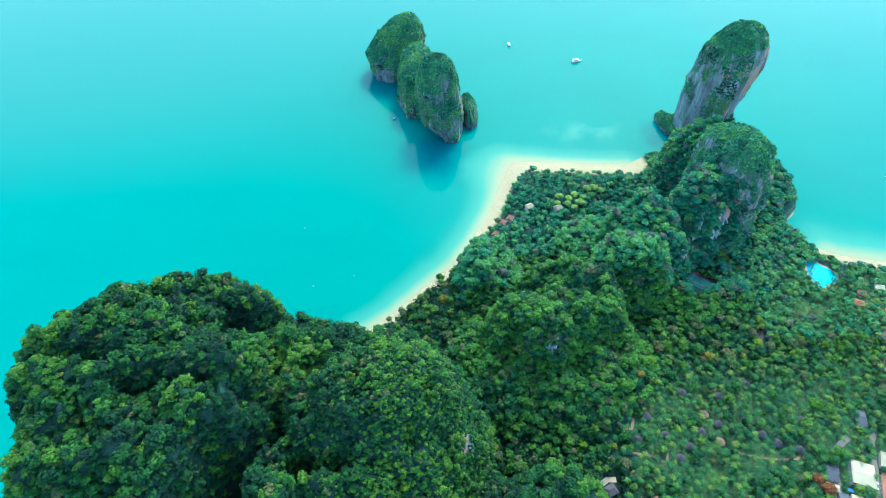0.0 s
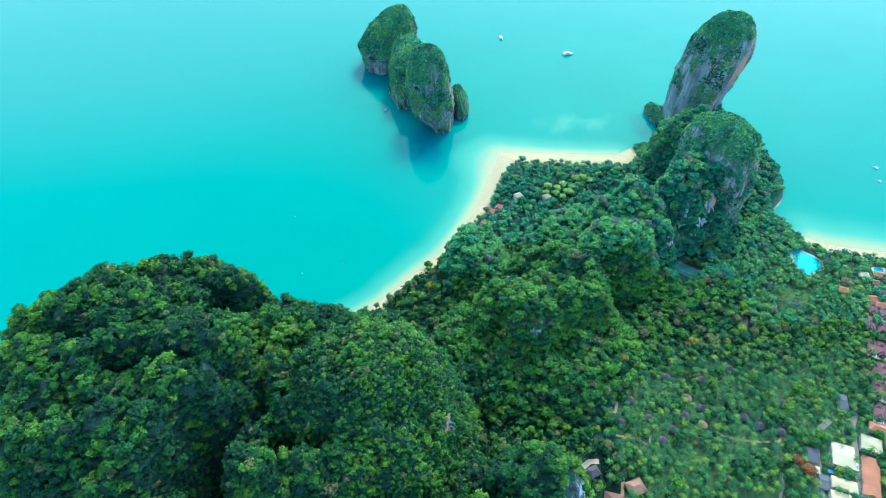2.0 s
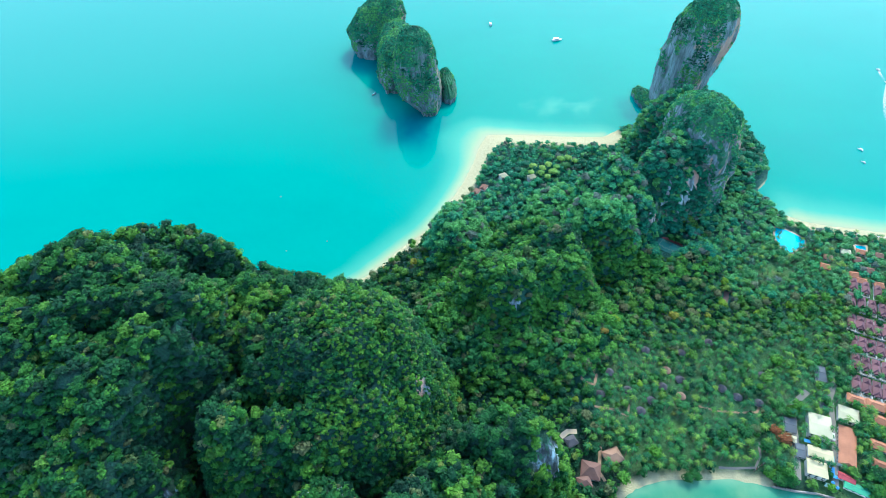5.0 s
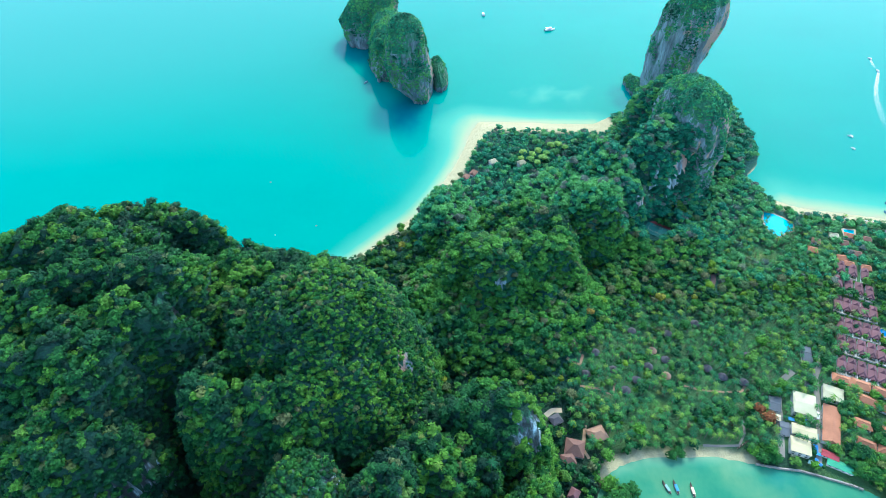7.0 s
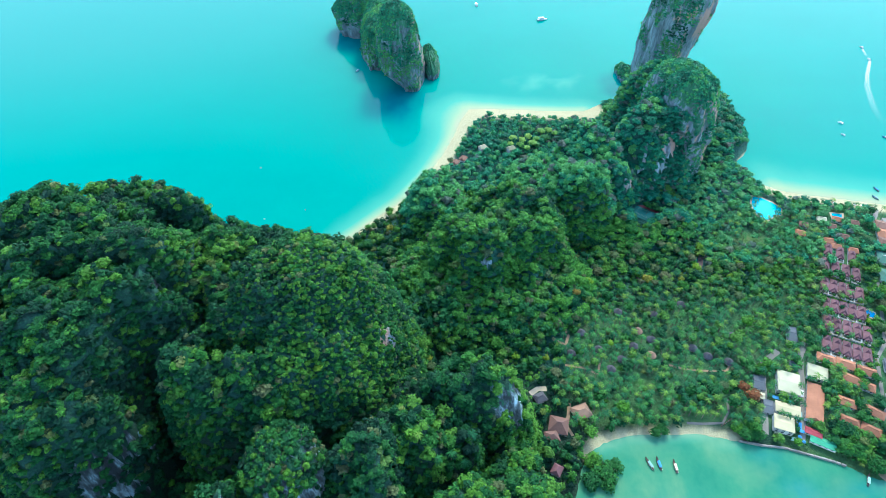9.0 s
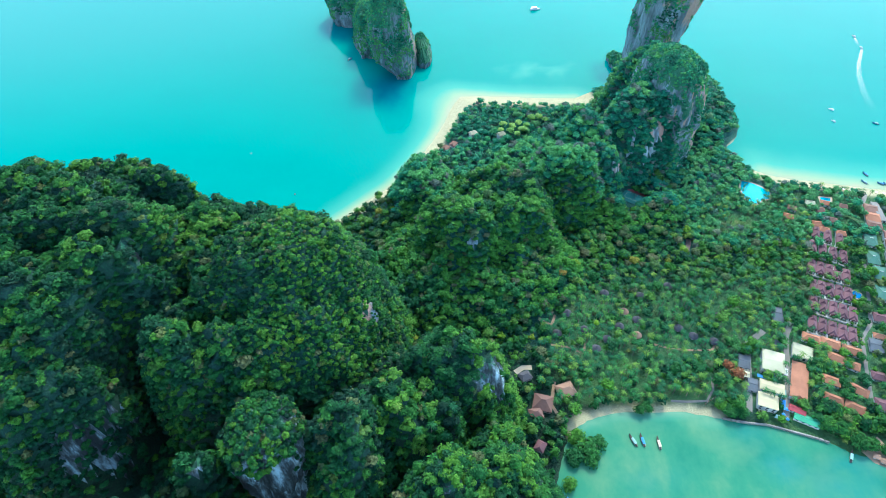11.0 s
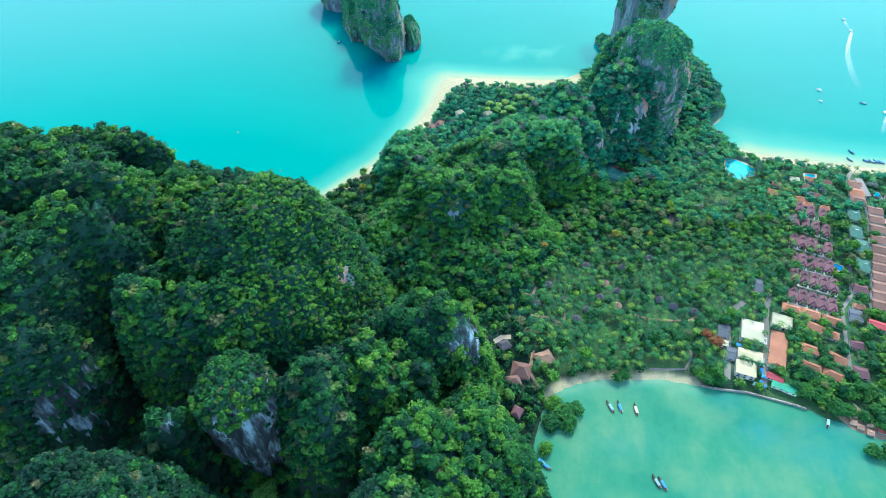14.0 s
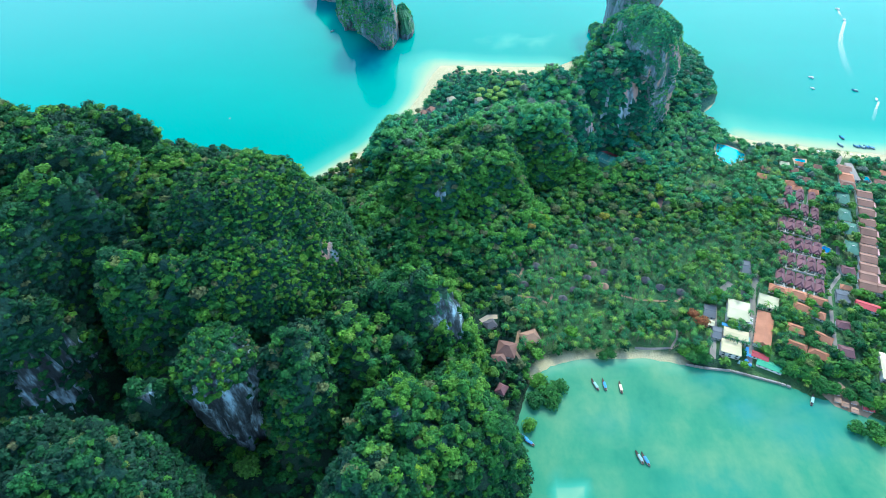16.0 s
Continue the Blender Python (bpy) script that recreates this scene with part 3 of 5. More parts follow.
def tree_tint(p, r):
    """Hue per tree: a stand of like trees here and there, single odd ones between."""
    t = 0.5 + 0.55 * fbm(p[:, 0] / 40, p[:, 1] / 40, seed=91) + r.normal(0, 0.23, len(p))
    t = t - 0.1 + 0.11 * smooth(110, 150, p[:, 1]) + 0.1 * smooth(20, 60, p[:, 0])      # lighter tints northward and on the low hills by the bay
    t = t - 0.24 * smooth(70, 30, p[:, 1]) * smooth(-10, -50, p[:, 0])      # shade over the southern dome put into the tint
    dry = fbm(p[:, 0] / 22, p[:, 1] / 22, seed=77)
    odd = r.random(len(p)) + 0.06 * (dry > 0.25)
    return np.where(odd > 0.96, r.uniform(0.84, 0.955, len(p)), np.clip(t, 0.0, 0.83))


def ridge_tint(p, r):
    """Haze over the ridge and shade below the crag, put into the tint."""
    t = tree_tint(p, r)
    low_end = smooth(390, 420, p[:, 1]) * smooth(245, 200, p[:, 0] + 0.4 * (p[:, 1] - 430))
    t = np.where(t < 0.83, np.where(p[:, 1] < 405, np.clip(t + 0.1, 0, 0.83), np.clip(0.34 + 0.4 * low_end + 0.5 * (t - 0.4), 0, 0.83)), t)
    return np.where(r.random(len(p)) > 0.94, r.uniform(0.85, 0.95, len(p)), t)


def woods(name, label, verts, faces, keep, spacing, size, r, use=None, tint=None, material=None, lift=0.0, clinging=False):
    p, n = sample_surface(verts, faces, spacing, r)
    ok = keep(p, n, r)
    p, n = p[ok], n[ok]
    steep = 1 - np.clip(n[:, 2], 0, 1)
    rad = (size[0] + (size[1] - size[0]) * r.random(len(p)) ** 2.0) 
    spots = p + n * (rad * 0.25)[:, None] + np.array([0, 0, 1])[None] * (rad * 0.25 + (1.2 + lift) * (1 - steep) + 2.4 * r.random(len(p)) ** 2)[:, None]
    if clinging:
        spots = p - n * (rad * 0.2)[:, None]
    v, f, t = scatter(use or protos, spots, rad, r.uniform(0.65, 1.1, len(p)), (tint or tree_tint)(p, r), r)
    return tagged(new(name, mesh_from(name, v, f, material or leaf_mat, {"tint": t})), label, "forest", kind="stuff")


gv = np.stack([GX, GY, GZ], -1).reshape(-1, 3)
gf = grid_faces(len(gx), len(gy))
mid = gv[gf].mean(1)
face_slope = cell.ravel()
wooded = mid[:, 2] > 8.5
near_part = (mid[:, 0] < -20) | ((mid[:, 1] < 260) & (mid[:, 0] < 160))
MASSIF, REST = wooded & near_part, wooded & ~near_part
STEEP = wooded & (face_slope > 1.0)
FLAT = ~wooded & (shore_distance(mid[:, 0], mid[:, 1]) > 5) & (beach(mid[:, 0], mid[:, 1]) < 0.3)

def off_rock(p, n, r):
    b = bare_rock(p[:, 0], p[:, 1], p[:, 2]) + 0.5 * fbm(p[:, 0] / 7, p[:, 1] / 7, p[:, 2] / 12, 3, 29)
    return (b < 0.55 + 0.15 * r.normal(size=len(p))) | (n[:, 2] > 0.75)


DOME = MASSIF & (np.exp(-(((mid[:, 0] + 28) / 72) ** 2 + ((mid[:, 1] - 190) / 55) ** 2) ** 2) > 0.4)


def massif_keep(p, n, r):
    """The slopes that fall away to the open sea carry a thinner wood."""
    hollow = (p[:, 2] < 48) & (p[:, 0] < 34) & (p[:, 1] < 165) & (r.random(len(p)) < 0.6)
    return ~hollow & off_rock(p, n, r) & ((r.random(len(p)) < 0.4) | (n[:, 1] < 0.8) | (p[:, 1] < 150))


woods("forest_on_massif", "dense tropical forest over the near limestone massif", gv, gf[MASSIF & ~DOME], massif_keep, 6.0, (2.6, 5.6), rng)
woods("scrub_on_dome", "close low scrub over the steep wooded dome", gv, gf[DOME], massif_keep, 3.5, (1.4, 3.4), rng, bush_protos)
woods("tall_trees_on_massif", "tall broad tree crowns standing over the forest of the massif", gv, gf[MASSIF & ~DOME & (face_slope < 1.6)],
      lambda p, n, r: massif_keep(p, n, r) & (r.random(len(p)) < 0.85), 11.5, (4.4, 7.6), rng, big_protos)
woods("trees_on_dome", "scattered round crowns standing out of the scrub on the dome", gv, gf[DOME], lambda p, n, r: off_rock(p, n, r) & (r.random(len(p)) < 0.5), 11.0, (2.6, 4.6), rng, big_protos)
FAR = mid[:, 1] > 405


def ridge_keep(p, n, r):
    return off_rock(p, n, r) & ((np.hypot((p[:, 0] - 290) / 19, (p[:, 1] - 430) / 19) > 1) & (np.hypot((p[:, 0] - 279) / 11, (p[:, 1] - 408) / 16) > 1))


for name, label, where, hazed_foliage in (("ridge", "the ridge and its slopes", REST & ~FAR, hazed_ridge_mat), ("far_ridge", "the slopes below the crag and the low end of the ridge", REST & FAR, hazed_leaf_mat)):
    woods("forest_on_" + name, "dense tropical forest over " + label, gv, gf[where], ridge_keep, 6.0, (3.0, 7.0), rng, protos, ridge_tint, hazed_foliage)
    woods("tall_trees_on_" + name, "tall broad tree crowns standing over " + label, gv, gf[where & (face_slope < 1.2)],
          lambda p, n, r: ridge_keep(p, n, r) & (r.random(len(p)) < 0.7), 11.0, (4.4, 8.2), rng, big_protos, ridge_tint, hazed_foliage, 1.5)


def on_pinnacle(p, n, r):
    patch = fbm(p[:, 0] / 10, p[:, 1] / 10, p[:, 2] / 16, 3, 19)
    return (p[:, 2] > 10) & (n[:, 2] * 0.8 + 1.8 * patch + 1.7 * smooth(66, 96, p[:, 2]) > 0.5) & ~((p[:, 2] < 97) & (n[:, 1] < -0.15) & (p[:, 0] > -68))


def on_crag(p, n, r):
    patch = fbm(p[:, 0] / 15, p[:, 1] / 15, p[:, 2] / 30, 3, 21)
    face = smooth(354, 376, p[:, 0]) * (n[:, 2] < 0.6)      # the bare side towards the far bay
    for cx, cy, cz, reach in ((349, 492, 96, 8), (350, 489, 84, 9), (347, 486, 72, 8), (346, 484, 62, 6), (321, 490, 64, 6), (323, 489, 56, 5)):
        face = np.maximum(face, 2.2 * (np.sqrt((p[:, 0] - cx) ** 2 + (p[:, 1] - cy) ** 2 + (p[:, 2] - cz) ** 2) < reach))
    return (p[:, 2] > 4) & (1.3 * n[:, 2] + 2.0 * patch - 0.8 * face > 0.0)


def on_stack(p, n, r):
    green = fbm(p[:, 0] / 22, p[:, 1] / 22, p[:, 2] / 45, 3, 17)
    low = smooth(4, 45, p[:, 2]) - 0.45 * smooth(80, 130, p[:, 2]) * (n[:, 2] < 0.3)
    return (p[:, 2] > 4) & (0.9 * n[:, 2] + 2.0 * green - 0.3 * n[:, 0] + 0.55 * low > np.where(p[:, 0] < 200, 0.26, 0.52))


def on_tower(p, n, r):
    """The tower is green over its head and down the middle of its front; its sides and its foot are bare."""
    ragged = fbm(p[:, 0] / 16, p[:, 1] / 16, p[:, 2] / 30, 3, 27)
    head = p[:, 2] + 26 * ragged + 30 * (0.2 - n[:, 0]) > 158
    band = (np.abs(p[:, 0] - 362 - 0.1 * (p[:, 2] - 60)) < 15 + 22 * ragged) & (n[:, 1] < 0.3) & (p[:, 2] > 58 + 30 * ragged)
    return (p[:, 2] > 4) & (head | band | (ragged + 0.3 * n[:, 2] > 0.34) | ((p[:, 2] < 26) & (p[:, 0] < 360)))


def ledge_tint(p, r):
    """Growth on the rocks: patches of lighter and darker green."""
    return np.clip(0.6 + 0.9 * fbm(p[:, 0] / 18, p[:, 1] / 18, p[:, 2] / 18, 3, 55) + r.normal(0, 0.12, len(p)), 0, 0.83)


for ob, v, f in (pinnacle,):
    woods("bushes_on_" + ob.name.split(".")[0], "dark green bushes clinging to the ledges of a limestone rock", v, f, on_pinnacle, 4.2, (1.9, 4.2), rng, far_protos)
woods("bushes_on_crag", "green bushes clinging to the ledges of the limestone crag", crag[1], crag[2], on_crag, 2.9, (1.6, 3.6), rng, ledge_protos, ledge_tint, hazed_leaf_mat, clinging=True)
woods("bushes_on_limestone_tower", "green bushes over the head and down the front of the limestone tower", tower[1], tower[2], on_tower, 2.9, (1.6, 3.6), rng, ledge_protos, ledge_tint, hazed_leaf_mat, clinging=True)
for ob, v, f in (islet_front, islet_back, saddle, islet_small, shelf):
    woods("bushes_on_" + ob.name.split(".")[0], "green bushes clinging to the ledges of a limestone rock", v, f, on_stack, 3.2, (1.7, 3.9), rng, ledge_protos, ledge_tint, hazed_leaf_mat, clinging=True)


# ---- buildings ----
def paint(name, a, b, scale=0.8, rough=0.8, ribs=None):
    """A weathered coat: two tones by noise, stains, and a fine relief."""
    m, nt, p = mat(name)
    n1, n2 = noise_tex(nt, place(nt), scale, 5, 0.65), noise_tex(nt, place(nt), scale * 0.12, 3)
    info = nt.nodes.new("ShaderNodeObjectInfo")
    c = mixc(nt, n1, a, b)
    c = mixc(nt, 0.5, c, ramp(nt, n2, [(0.3, (0.55, 0.55, 0.55)), (0.7, (1.2, 1.2, 1.2))]).outputs[0], "MULTIPLY")
    c = mixc(nt, 1.0, c, ramp(nt, info.outputs["Random"], [(0, (0.8, 0.8, 0.8)), (1, (1.15, 1.15, 1.15))]).outputs[0], "MULTIPLY")
    nt.links.new(c, p.inputs["Base Color"])
    p.inputs["Roughness"].default_value = rough
    bump(nt, p, n1, 0.5, 0.1)
    return m


white_wall = paint("white_render", (0.6, 0.58, 0.54), (0.75, 0.74, 0.7))
white_roof = paint("white_sheet_roof", (0.43, 0.42, 0.27), (0.52, 0.505, 0.34), 0.3)
brown_roof = paint("brown_shingles", (0.13, 0.07, 0.06), (0.24, 0.13, 0.1))
cream_roof = paint("cream_sheet_roof", (0.42, 0.37, 0.21), (0.5, 0.45, 0.28), 0.3)
purple_roof = paint("maroon_tiles", (0.125, 0.055, 0.066), (0.2, 0.095, 0.107))
orange_roof = paint("orange_tiles", (0.33, 0.13, 0.068), (0.43, 0.185, 0.102))
tan_roof = paint("tan_tiles", (0.165, 0.085, 0.06), (0.25, 0.135, 0.097))
grey_roof = paint("grey_green_sheet_roof", (0.03, 0.125, 0.09), (0.06, 0.175, 0.13))
dark_roof = paint("dark_slate", (0.05, 0.07, 0.09), (0.1, 0.12, 0.14))
pink_roof = paint("faded_pink_sheet", (0.4, 0.22, 0.22), (0.52, 0.32, 0.31))
red_roof = paint("red_sheet_roof", (0.55, 0.06, 0.08), (0.65, 0.12, 0.13))
green_roof = paint("green_canvas", (0.04, 0.3, 0.16), (0.08, 0.4, 0.22))
thatch = paint("grey_thatch", (0.045, 0.05, 0.065), (0.11, 0.11, 0.125))
tan_thatch = paint("tan_thatch", (0.35, 0.2, 0.13), (0.45, 0.28, 0.19))
stone_mat = paint("grey_stone", (0.2, 0.18, 0.16), (0.36, 0.33, 0.3), 1.5)
path_mat = paint("dirt_path", (0.25, 0.165, 0.1), (0.36, 0.25, 0.16), 0.4)
paving = paint("grey_paving", (0.17, 0.165, 0.15), (0.27, 0.26, 0.235), 0.5)
court_green = paint("green_court", (0.02, 0.17, 0.13), (0.04, 0.23, 0.18))
court_red = paint("red_court", (0.22, 0.05, 0.06), (0.29, 0.08, 0.08))
deck_mat = paint("pale_pool_deck", (0.46, 0.38, 0.26), (0.56, 0.47, 0.34))
glass_mat, _gt, _gp = mat("dark_window_glass")
_gp.inputs["Base Color"].default_value, _gp.inputs["Roughness"].default_value = (0.03, 0.05, 0.06, 1), 0.1
pool_mat, _pt, _pp = mat("pool_water")
_pt.links.new(mixc(_pt, noise_tex(_pt, place(_pt), 0.3), (0.0, 0.42, 0.56), (0.02, 0.54, 0.66)), _pp.inputs["Base Color"])
_pp.inputs["Roughness"].default_value, _pp.inputs["Specular IOR Level"].default_value = 0.08, 0.2
blue_pool = paint("deep_blue_pool_water", (0.01, 0.16, 0.42), (0.02, 0.22, 0.52), 0.5, 0.08)
wood_mat = paint("brown_wood", (0.12, 0.06, 0.03), (0.2, 0.11, 0.06))
bark_mat = paint("grey_bark", (0.16, 0.12, 0.09), (0.26, 0.21, 0.17), 1.5)


def part(name, bm, material, parent, label=""):
    me = bpy.data.meshes.new(name)
    bm.to_mesh(me)
    bm.free()
    me.materials.append(material)
    ob = new(name, me)
    ob.parent = parent
    return tagged(ob, label)


def thing(name, label, category, m, group="", kind=""):
    ob = tagged(new(name), label, category, group, kind)
    ob.matrix_basis = m
    return ob


def box(bm, x0, y0, z0, x1, y1, z1):
    v = [bm.verts.new(q) for q in ((x0, y0, z0), (x1, y0, z0), (x1, y1, z0), (x0, y1, z0), (x0, y0, z1), (x1, y0, z1), (x1, y1, z1), (x0, y1, z1))]
    for f in ((3, 2, 1, 0), (4, 5, 6, 7), (0, 1, 5, 4), (1, 2, 6, 5), (2, 3, 7, 6), (3, 0, 4, 7)):
        bm.faces.new([v[k] for k in f])
    return bm


def boxes(*rows):
    bm = bmesh.new()
    for r in rows:
        box(bm, *r)
    return bm


def roof_mesh(w, d, rise, hip, over=0.7, thick=0.3, bm=None, at=(0, 0, 0)):
    """A pitched roof on eaves at height 0, ridge along x; hip: how far the ridge ends stand in from the gables."""
    bm = bm or bmesh.new()
    a, b = w / 2 + over, d / 2 + over
    def q(x, y, z):
        return bm.verts.new((at[0] + x, at[1] + y, at[2] + z))
    e = [q(-a, -b, 0), q(a, -b, 0), q(a, b, 0), q(-a, b, 0)]
    r = [q(-a + hip, 0, rise), q(a - hip, 0, rise)]
    u = [q(-a, -b, -thick), q(a, -b, -thick), q(a, b, -thick), q(-a, b, -thick)]
    for f in ((e[0], e[1], r[1], r[0]), (e[2], e[3], r[0], r[1]), (e[1], e[2], r[1]), (e[3], e[0], r[0]), (u[3], u[2], u[1], u[0])):
        bm.faces.new(f)
    for k in range(4):
        bm.faces.new((u[k], u[(k + 1) % 4], e[(k + 1) % 4], e[k]))
    return bm


def ridge_cap(w, rise, hip, over=0.7):
    return boxes((-(w / 2 + over - hip), -0.2, rise - 0.1, w / 2 + over - hip, 0.2, rise + 0.15))


def gz(x, y):
    return float(ground_height(np.array([x]), np.array([y]))[0])


KEEP_OUT = []      # footprints: x, y, half width, half depth, turn


def footprint(x, y, w, d, turn):
    KEEP_OUT.append((x, y, w / 2, d / 2, radians(turn)))


def house(name, label, x, y, w, d, h, rise, hip, turn, roof_material, wall_material=None, category="house", group="", cap=True, windows=True):
    footprint(x, y, w + 2, d + 2, turn)
    t = thing(name, label, category, pose(x, y, gz(x, y) - 0.3, 0, 0, turn), group)
    wall = part("wall", boxes((-w / 2, -d / 2, 0, w / 2, d / 2, h + 0.25)), wall_material or white_wall, t, "pale rendered wall")
    roof = part("roof", roof_mesh(w, d, rise, hip), roof_material, t)
    roof.location = (0, 0, h + 0.3)
    if cap:
        c = part("ridge_cap", ridge_cap(w, rise, hip), roof_material if cap is True else cap, roof)
    if windows:
        n = max(1, int(w // 4))
        for k in range(n):
            u = (k + 0.5) / n * w - w / 2
            for side in (-1, 1):
                part("window", boxes((u - 0.7, side * d / 2 - 0.06, 1.1, u + 0.7, side * d / 2 + 0.06, 2.3)), glass_mat, wall)
        part("door", boxes((w / 2 - 0.05, -0.5, 0.3, w / 2 + 0.07, 0.5, 2.4)), wood_mat, wall)
    return t


def flat_building(name, label, x, y, w, d, h, turn, roof_material, tanks=0, seed=0):
    footprint(x, y, w + 2, d + 2, turn)
    r = np.random.default_rng(seed)
    t = thing(name, label, "building", pose(x, y, gz(x, y) - 0.3, 0, 0, turn))
    wall = part("wall", boxes((-w / 2, -d / 2, 0, w / 2, d / 2, h)), white_wall, t)
    roof = part("roof", roof_mesh(w, d, 0.9, w * 0.1, 0.5, 0.35), roof_material, t)
    roof.location = (0, 0, h + 0.36)
    for k in range(int(w // 1.6)):
        part("seam", boxes((-w / 2 + 1.6 * k + 0.7, -d / 2 - 0.4, 0.0, -w / 2 + 1.6 * k + 0.78, -0.3, 0.08)), roof_material, roof).rotation_euler = (math.atan2(0.9, d / 2 + 0.5), 0, 0)
    for k in range(max(2, int(w // 4))):
        u = (k + 0.5) / max(2, int(w // 4)) * w - w / 2
        part("window", boxes((u - 1, -d / 2 - 0.06, h - 2.4, u + 1, -d / 2 + 0.06, h - 1)), glass_mat, wall)
        part("window", boxes((u - 1, -d / 2 - 0.06, 1, u + 1, -d / 2 + 0.06, 2.6)), glass_mat, wall)
    for k in range(tanks):
        bm = bmesh.new()
        bmesh.ops.create_cone(bm, cap_ends=True, segments=14, radius1=0.8, radius2=0.8, depth=1.6)
        tk = part("water_tank", bm, white_roof, t)
        tk.location = (r.uniform(-w / 2 + 1.2, w / 2 - 1.2), -d / 2 - 1.5, 0.8)
    return t


AX = -21.0
ca, sa = math.cos(radians(AX)), math.sin(radians(AX))


def town(x, y, u, v):
    """From a corner, u metres along the lanes and v across them."""
    return x + u * ca - v * sa, y + u * sa + v * ca


def bungalow(m):
    """A maroon-roofed bungalow: main roof, cross gable, porch and terrace wall."""
    t = thing("bungalow", "white bungalow with long maroon tiled hipped roofs and terrace", "house", m, "rows of maroon-roofed bungalows")
    wall = part("wall", boxes((-3.5, -4.8, 0, 3.5, 11.2, 3.2)), white_wall, t)
    roof = part("roof", roof_mesh(9.8, 7, 3.4, 3.2, 0.5), purple_roof, t)
    roof.matrix_basis = pose(0, 0, 3.3, 0, 0, 90)
    part("ridge_cap", ridge_cap(9.8, 3.4, 3.2, 0.5), purple_roof, roof)
    rear = part("rear_roof", roof_mesh(6.6, 6, 2.6, 2.6, 0.5), purple_roof, t)
    rear.matrix_basis = pose(0, 8.4, 3.25, 0, 0, 90)
    part("ridge_cap", ridge_cap(6.6, 2.6, 2.6, 0.5), purple_roof, rear)
    bm = bmesh.new()
    v = [bm.verts.new(q) for q in ((-2, -6.4, 3.3), (2, -6.4, 3.3), (0, -6.4, 5.3), (-2, -2, 3.3), (2, -2, 3.3), (0, -2, 5.3))]
    for f in ((0, 1, 2), (0, 2, 5, 3), (1, 4, 5, 2), (3, 5, 4), (0, 3, 4, 1)):
        bm.faces.new([v[k] for k in f])
    part("porch_gable", bm, purple_roof, t)
    for u in (-2, 1.8):
        part("porch_wall", boxes((u, -6.3, 0, u + 0.2, -4.8, 3.2)), white_wall, t)
    for u in (-3.9, 3.6):
        part("side_wall", boxes((u, -9.5, 0, u + 0.3, -5.2, 2.1)), white_wall, t)
    part("terrace", boxes((-3.9, -9.4, 0, 3.9, -6.4, 0.5)), deck_mat, t)
    part("garden_wall", boxes((-4.0, -9.8, 0, 4.0, -9.5, 1.9)), white_wall, t)
    for u in (-2.75, 2.75):
        part("window", boxes((u - 0.55, -4.86, 1, u + 0.55, -4.76, 2.4)), glass_mat, wall)
    part("door", boxes((-0.6, -4.88, 0.5, 0.6, -4.76, 2.6)), wood_mat, wall)
    return t


first_bungalow = None
ROWS = ((413, 253, 443, 238, 5), (424, 276, 455, 262, 5), (433, 298, 462, 286, 5), (444, 324, 472, 310, 5), (457, 351, 482, 336, 4), (470, 372, 490, 361, 3))
for x0, y0, x1, y1, n in ROWS:
    for k in range(n):
        x, y = x0 + (x1 - x0) * k / (n - 1), y0 + (y1 - y0) * k / (n - 1)
        m = pose(x - 1.2, y - 3.0, gz(x, y) - 0.2, 0, 0, -26 + rng.normal(0, 1.2))
        footprint(x + 0.5, y + 1.0, 8, 21, -26)
        if first_bungalow is None:
            first_bungalow = bungalow(m)
        else:
            copy_thing(first_bungalow, m)

# tiled terraces beside the lanes
for x, y in ((404, 235), (419, 229), (434, 221)):
    house("row_house", "low terrace house with hipped orange tiled roof", x, y, 14.5, 9, 3.2, 2.6, 3.5, -26, orange_roof, group="orange terrace houses")
for x, y in ((402, 192), (426, 207), (421, 182), (396, 174), (410, 166), (417, 214)):
    house("row_house", "low terrace house with hipped orange tiled roof", x, y, 14, 8, 3.2, 2.6, 3.5, -30 + rng.normal(0, 4), orange_roof, group="orange terrace houses")
for x, y in ((545, 363), (539, 349), (533, 335), (526, 320), (520, 306), (514, 294), (508, 282), (502, 270), (496, 258), (490, 247), (484, 236), (498, 231)):
    ob = house("gabled_house", "house with tan tiled gable roof and pinkish end roof", x, y, 13.5, 11, 5.5, 2.4, 0.4, AX, tan_roof, group="long row of tan gabled houses")
    part("end_roof", boxes((7.5, -4.6, 4.4, 10.2, 4.6, 4.7)), pink_roof, ob, "flat pinkish roof over the gable end")
    part("end_wall", boxes((6.75, -4.2, 0, 9.6, 4.2, 4.4)), white_wall, ob)
for x, y in ((522, 359), (511, 333), (507, 312), (496, 286)):
    house("hall", "single-storey hall with grey-green hipped sheet roof", x, y, 11, 18, 3.5, 2.6, 4.5, AX, grey_roof, group="grey-green roofed halls", cap=white_wall)
for k in range(3):
    x, y = town(537, 381, 0.5, k * 15.0)
    house("beach_restaurant", "beachside restaurant with pale orange tiled roof", x, y, 14, 13, 4, 2.4, 3, AX, orange_roof if k == 1 else tan_roof)
flat_building("beach_hall", "long grey-roofed hall leading to the beach", 554, 404, 7, 30, 4, -9, paving, 0, 12)
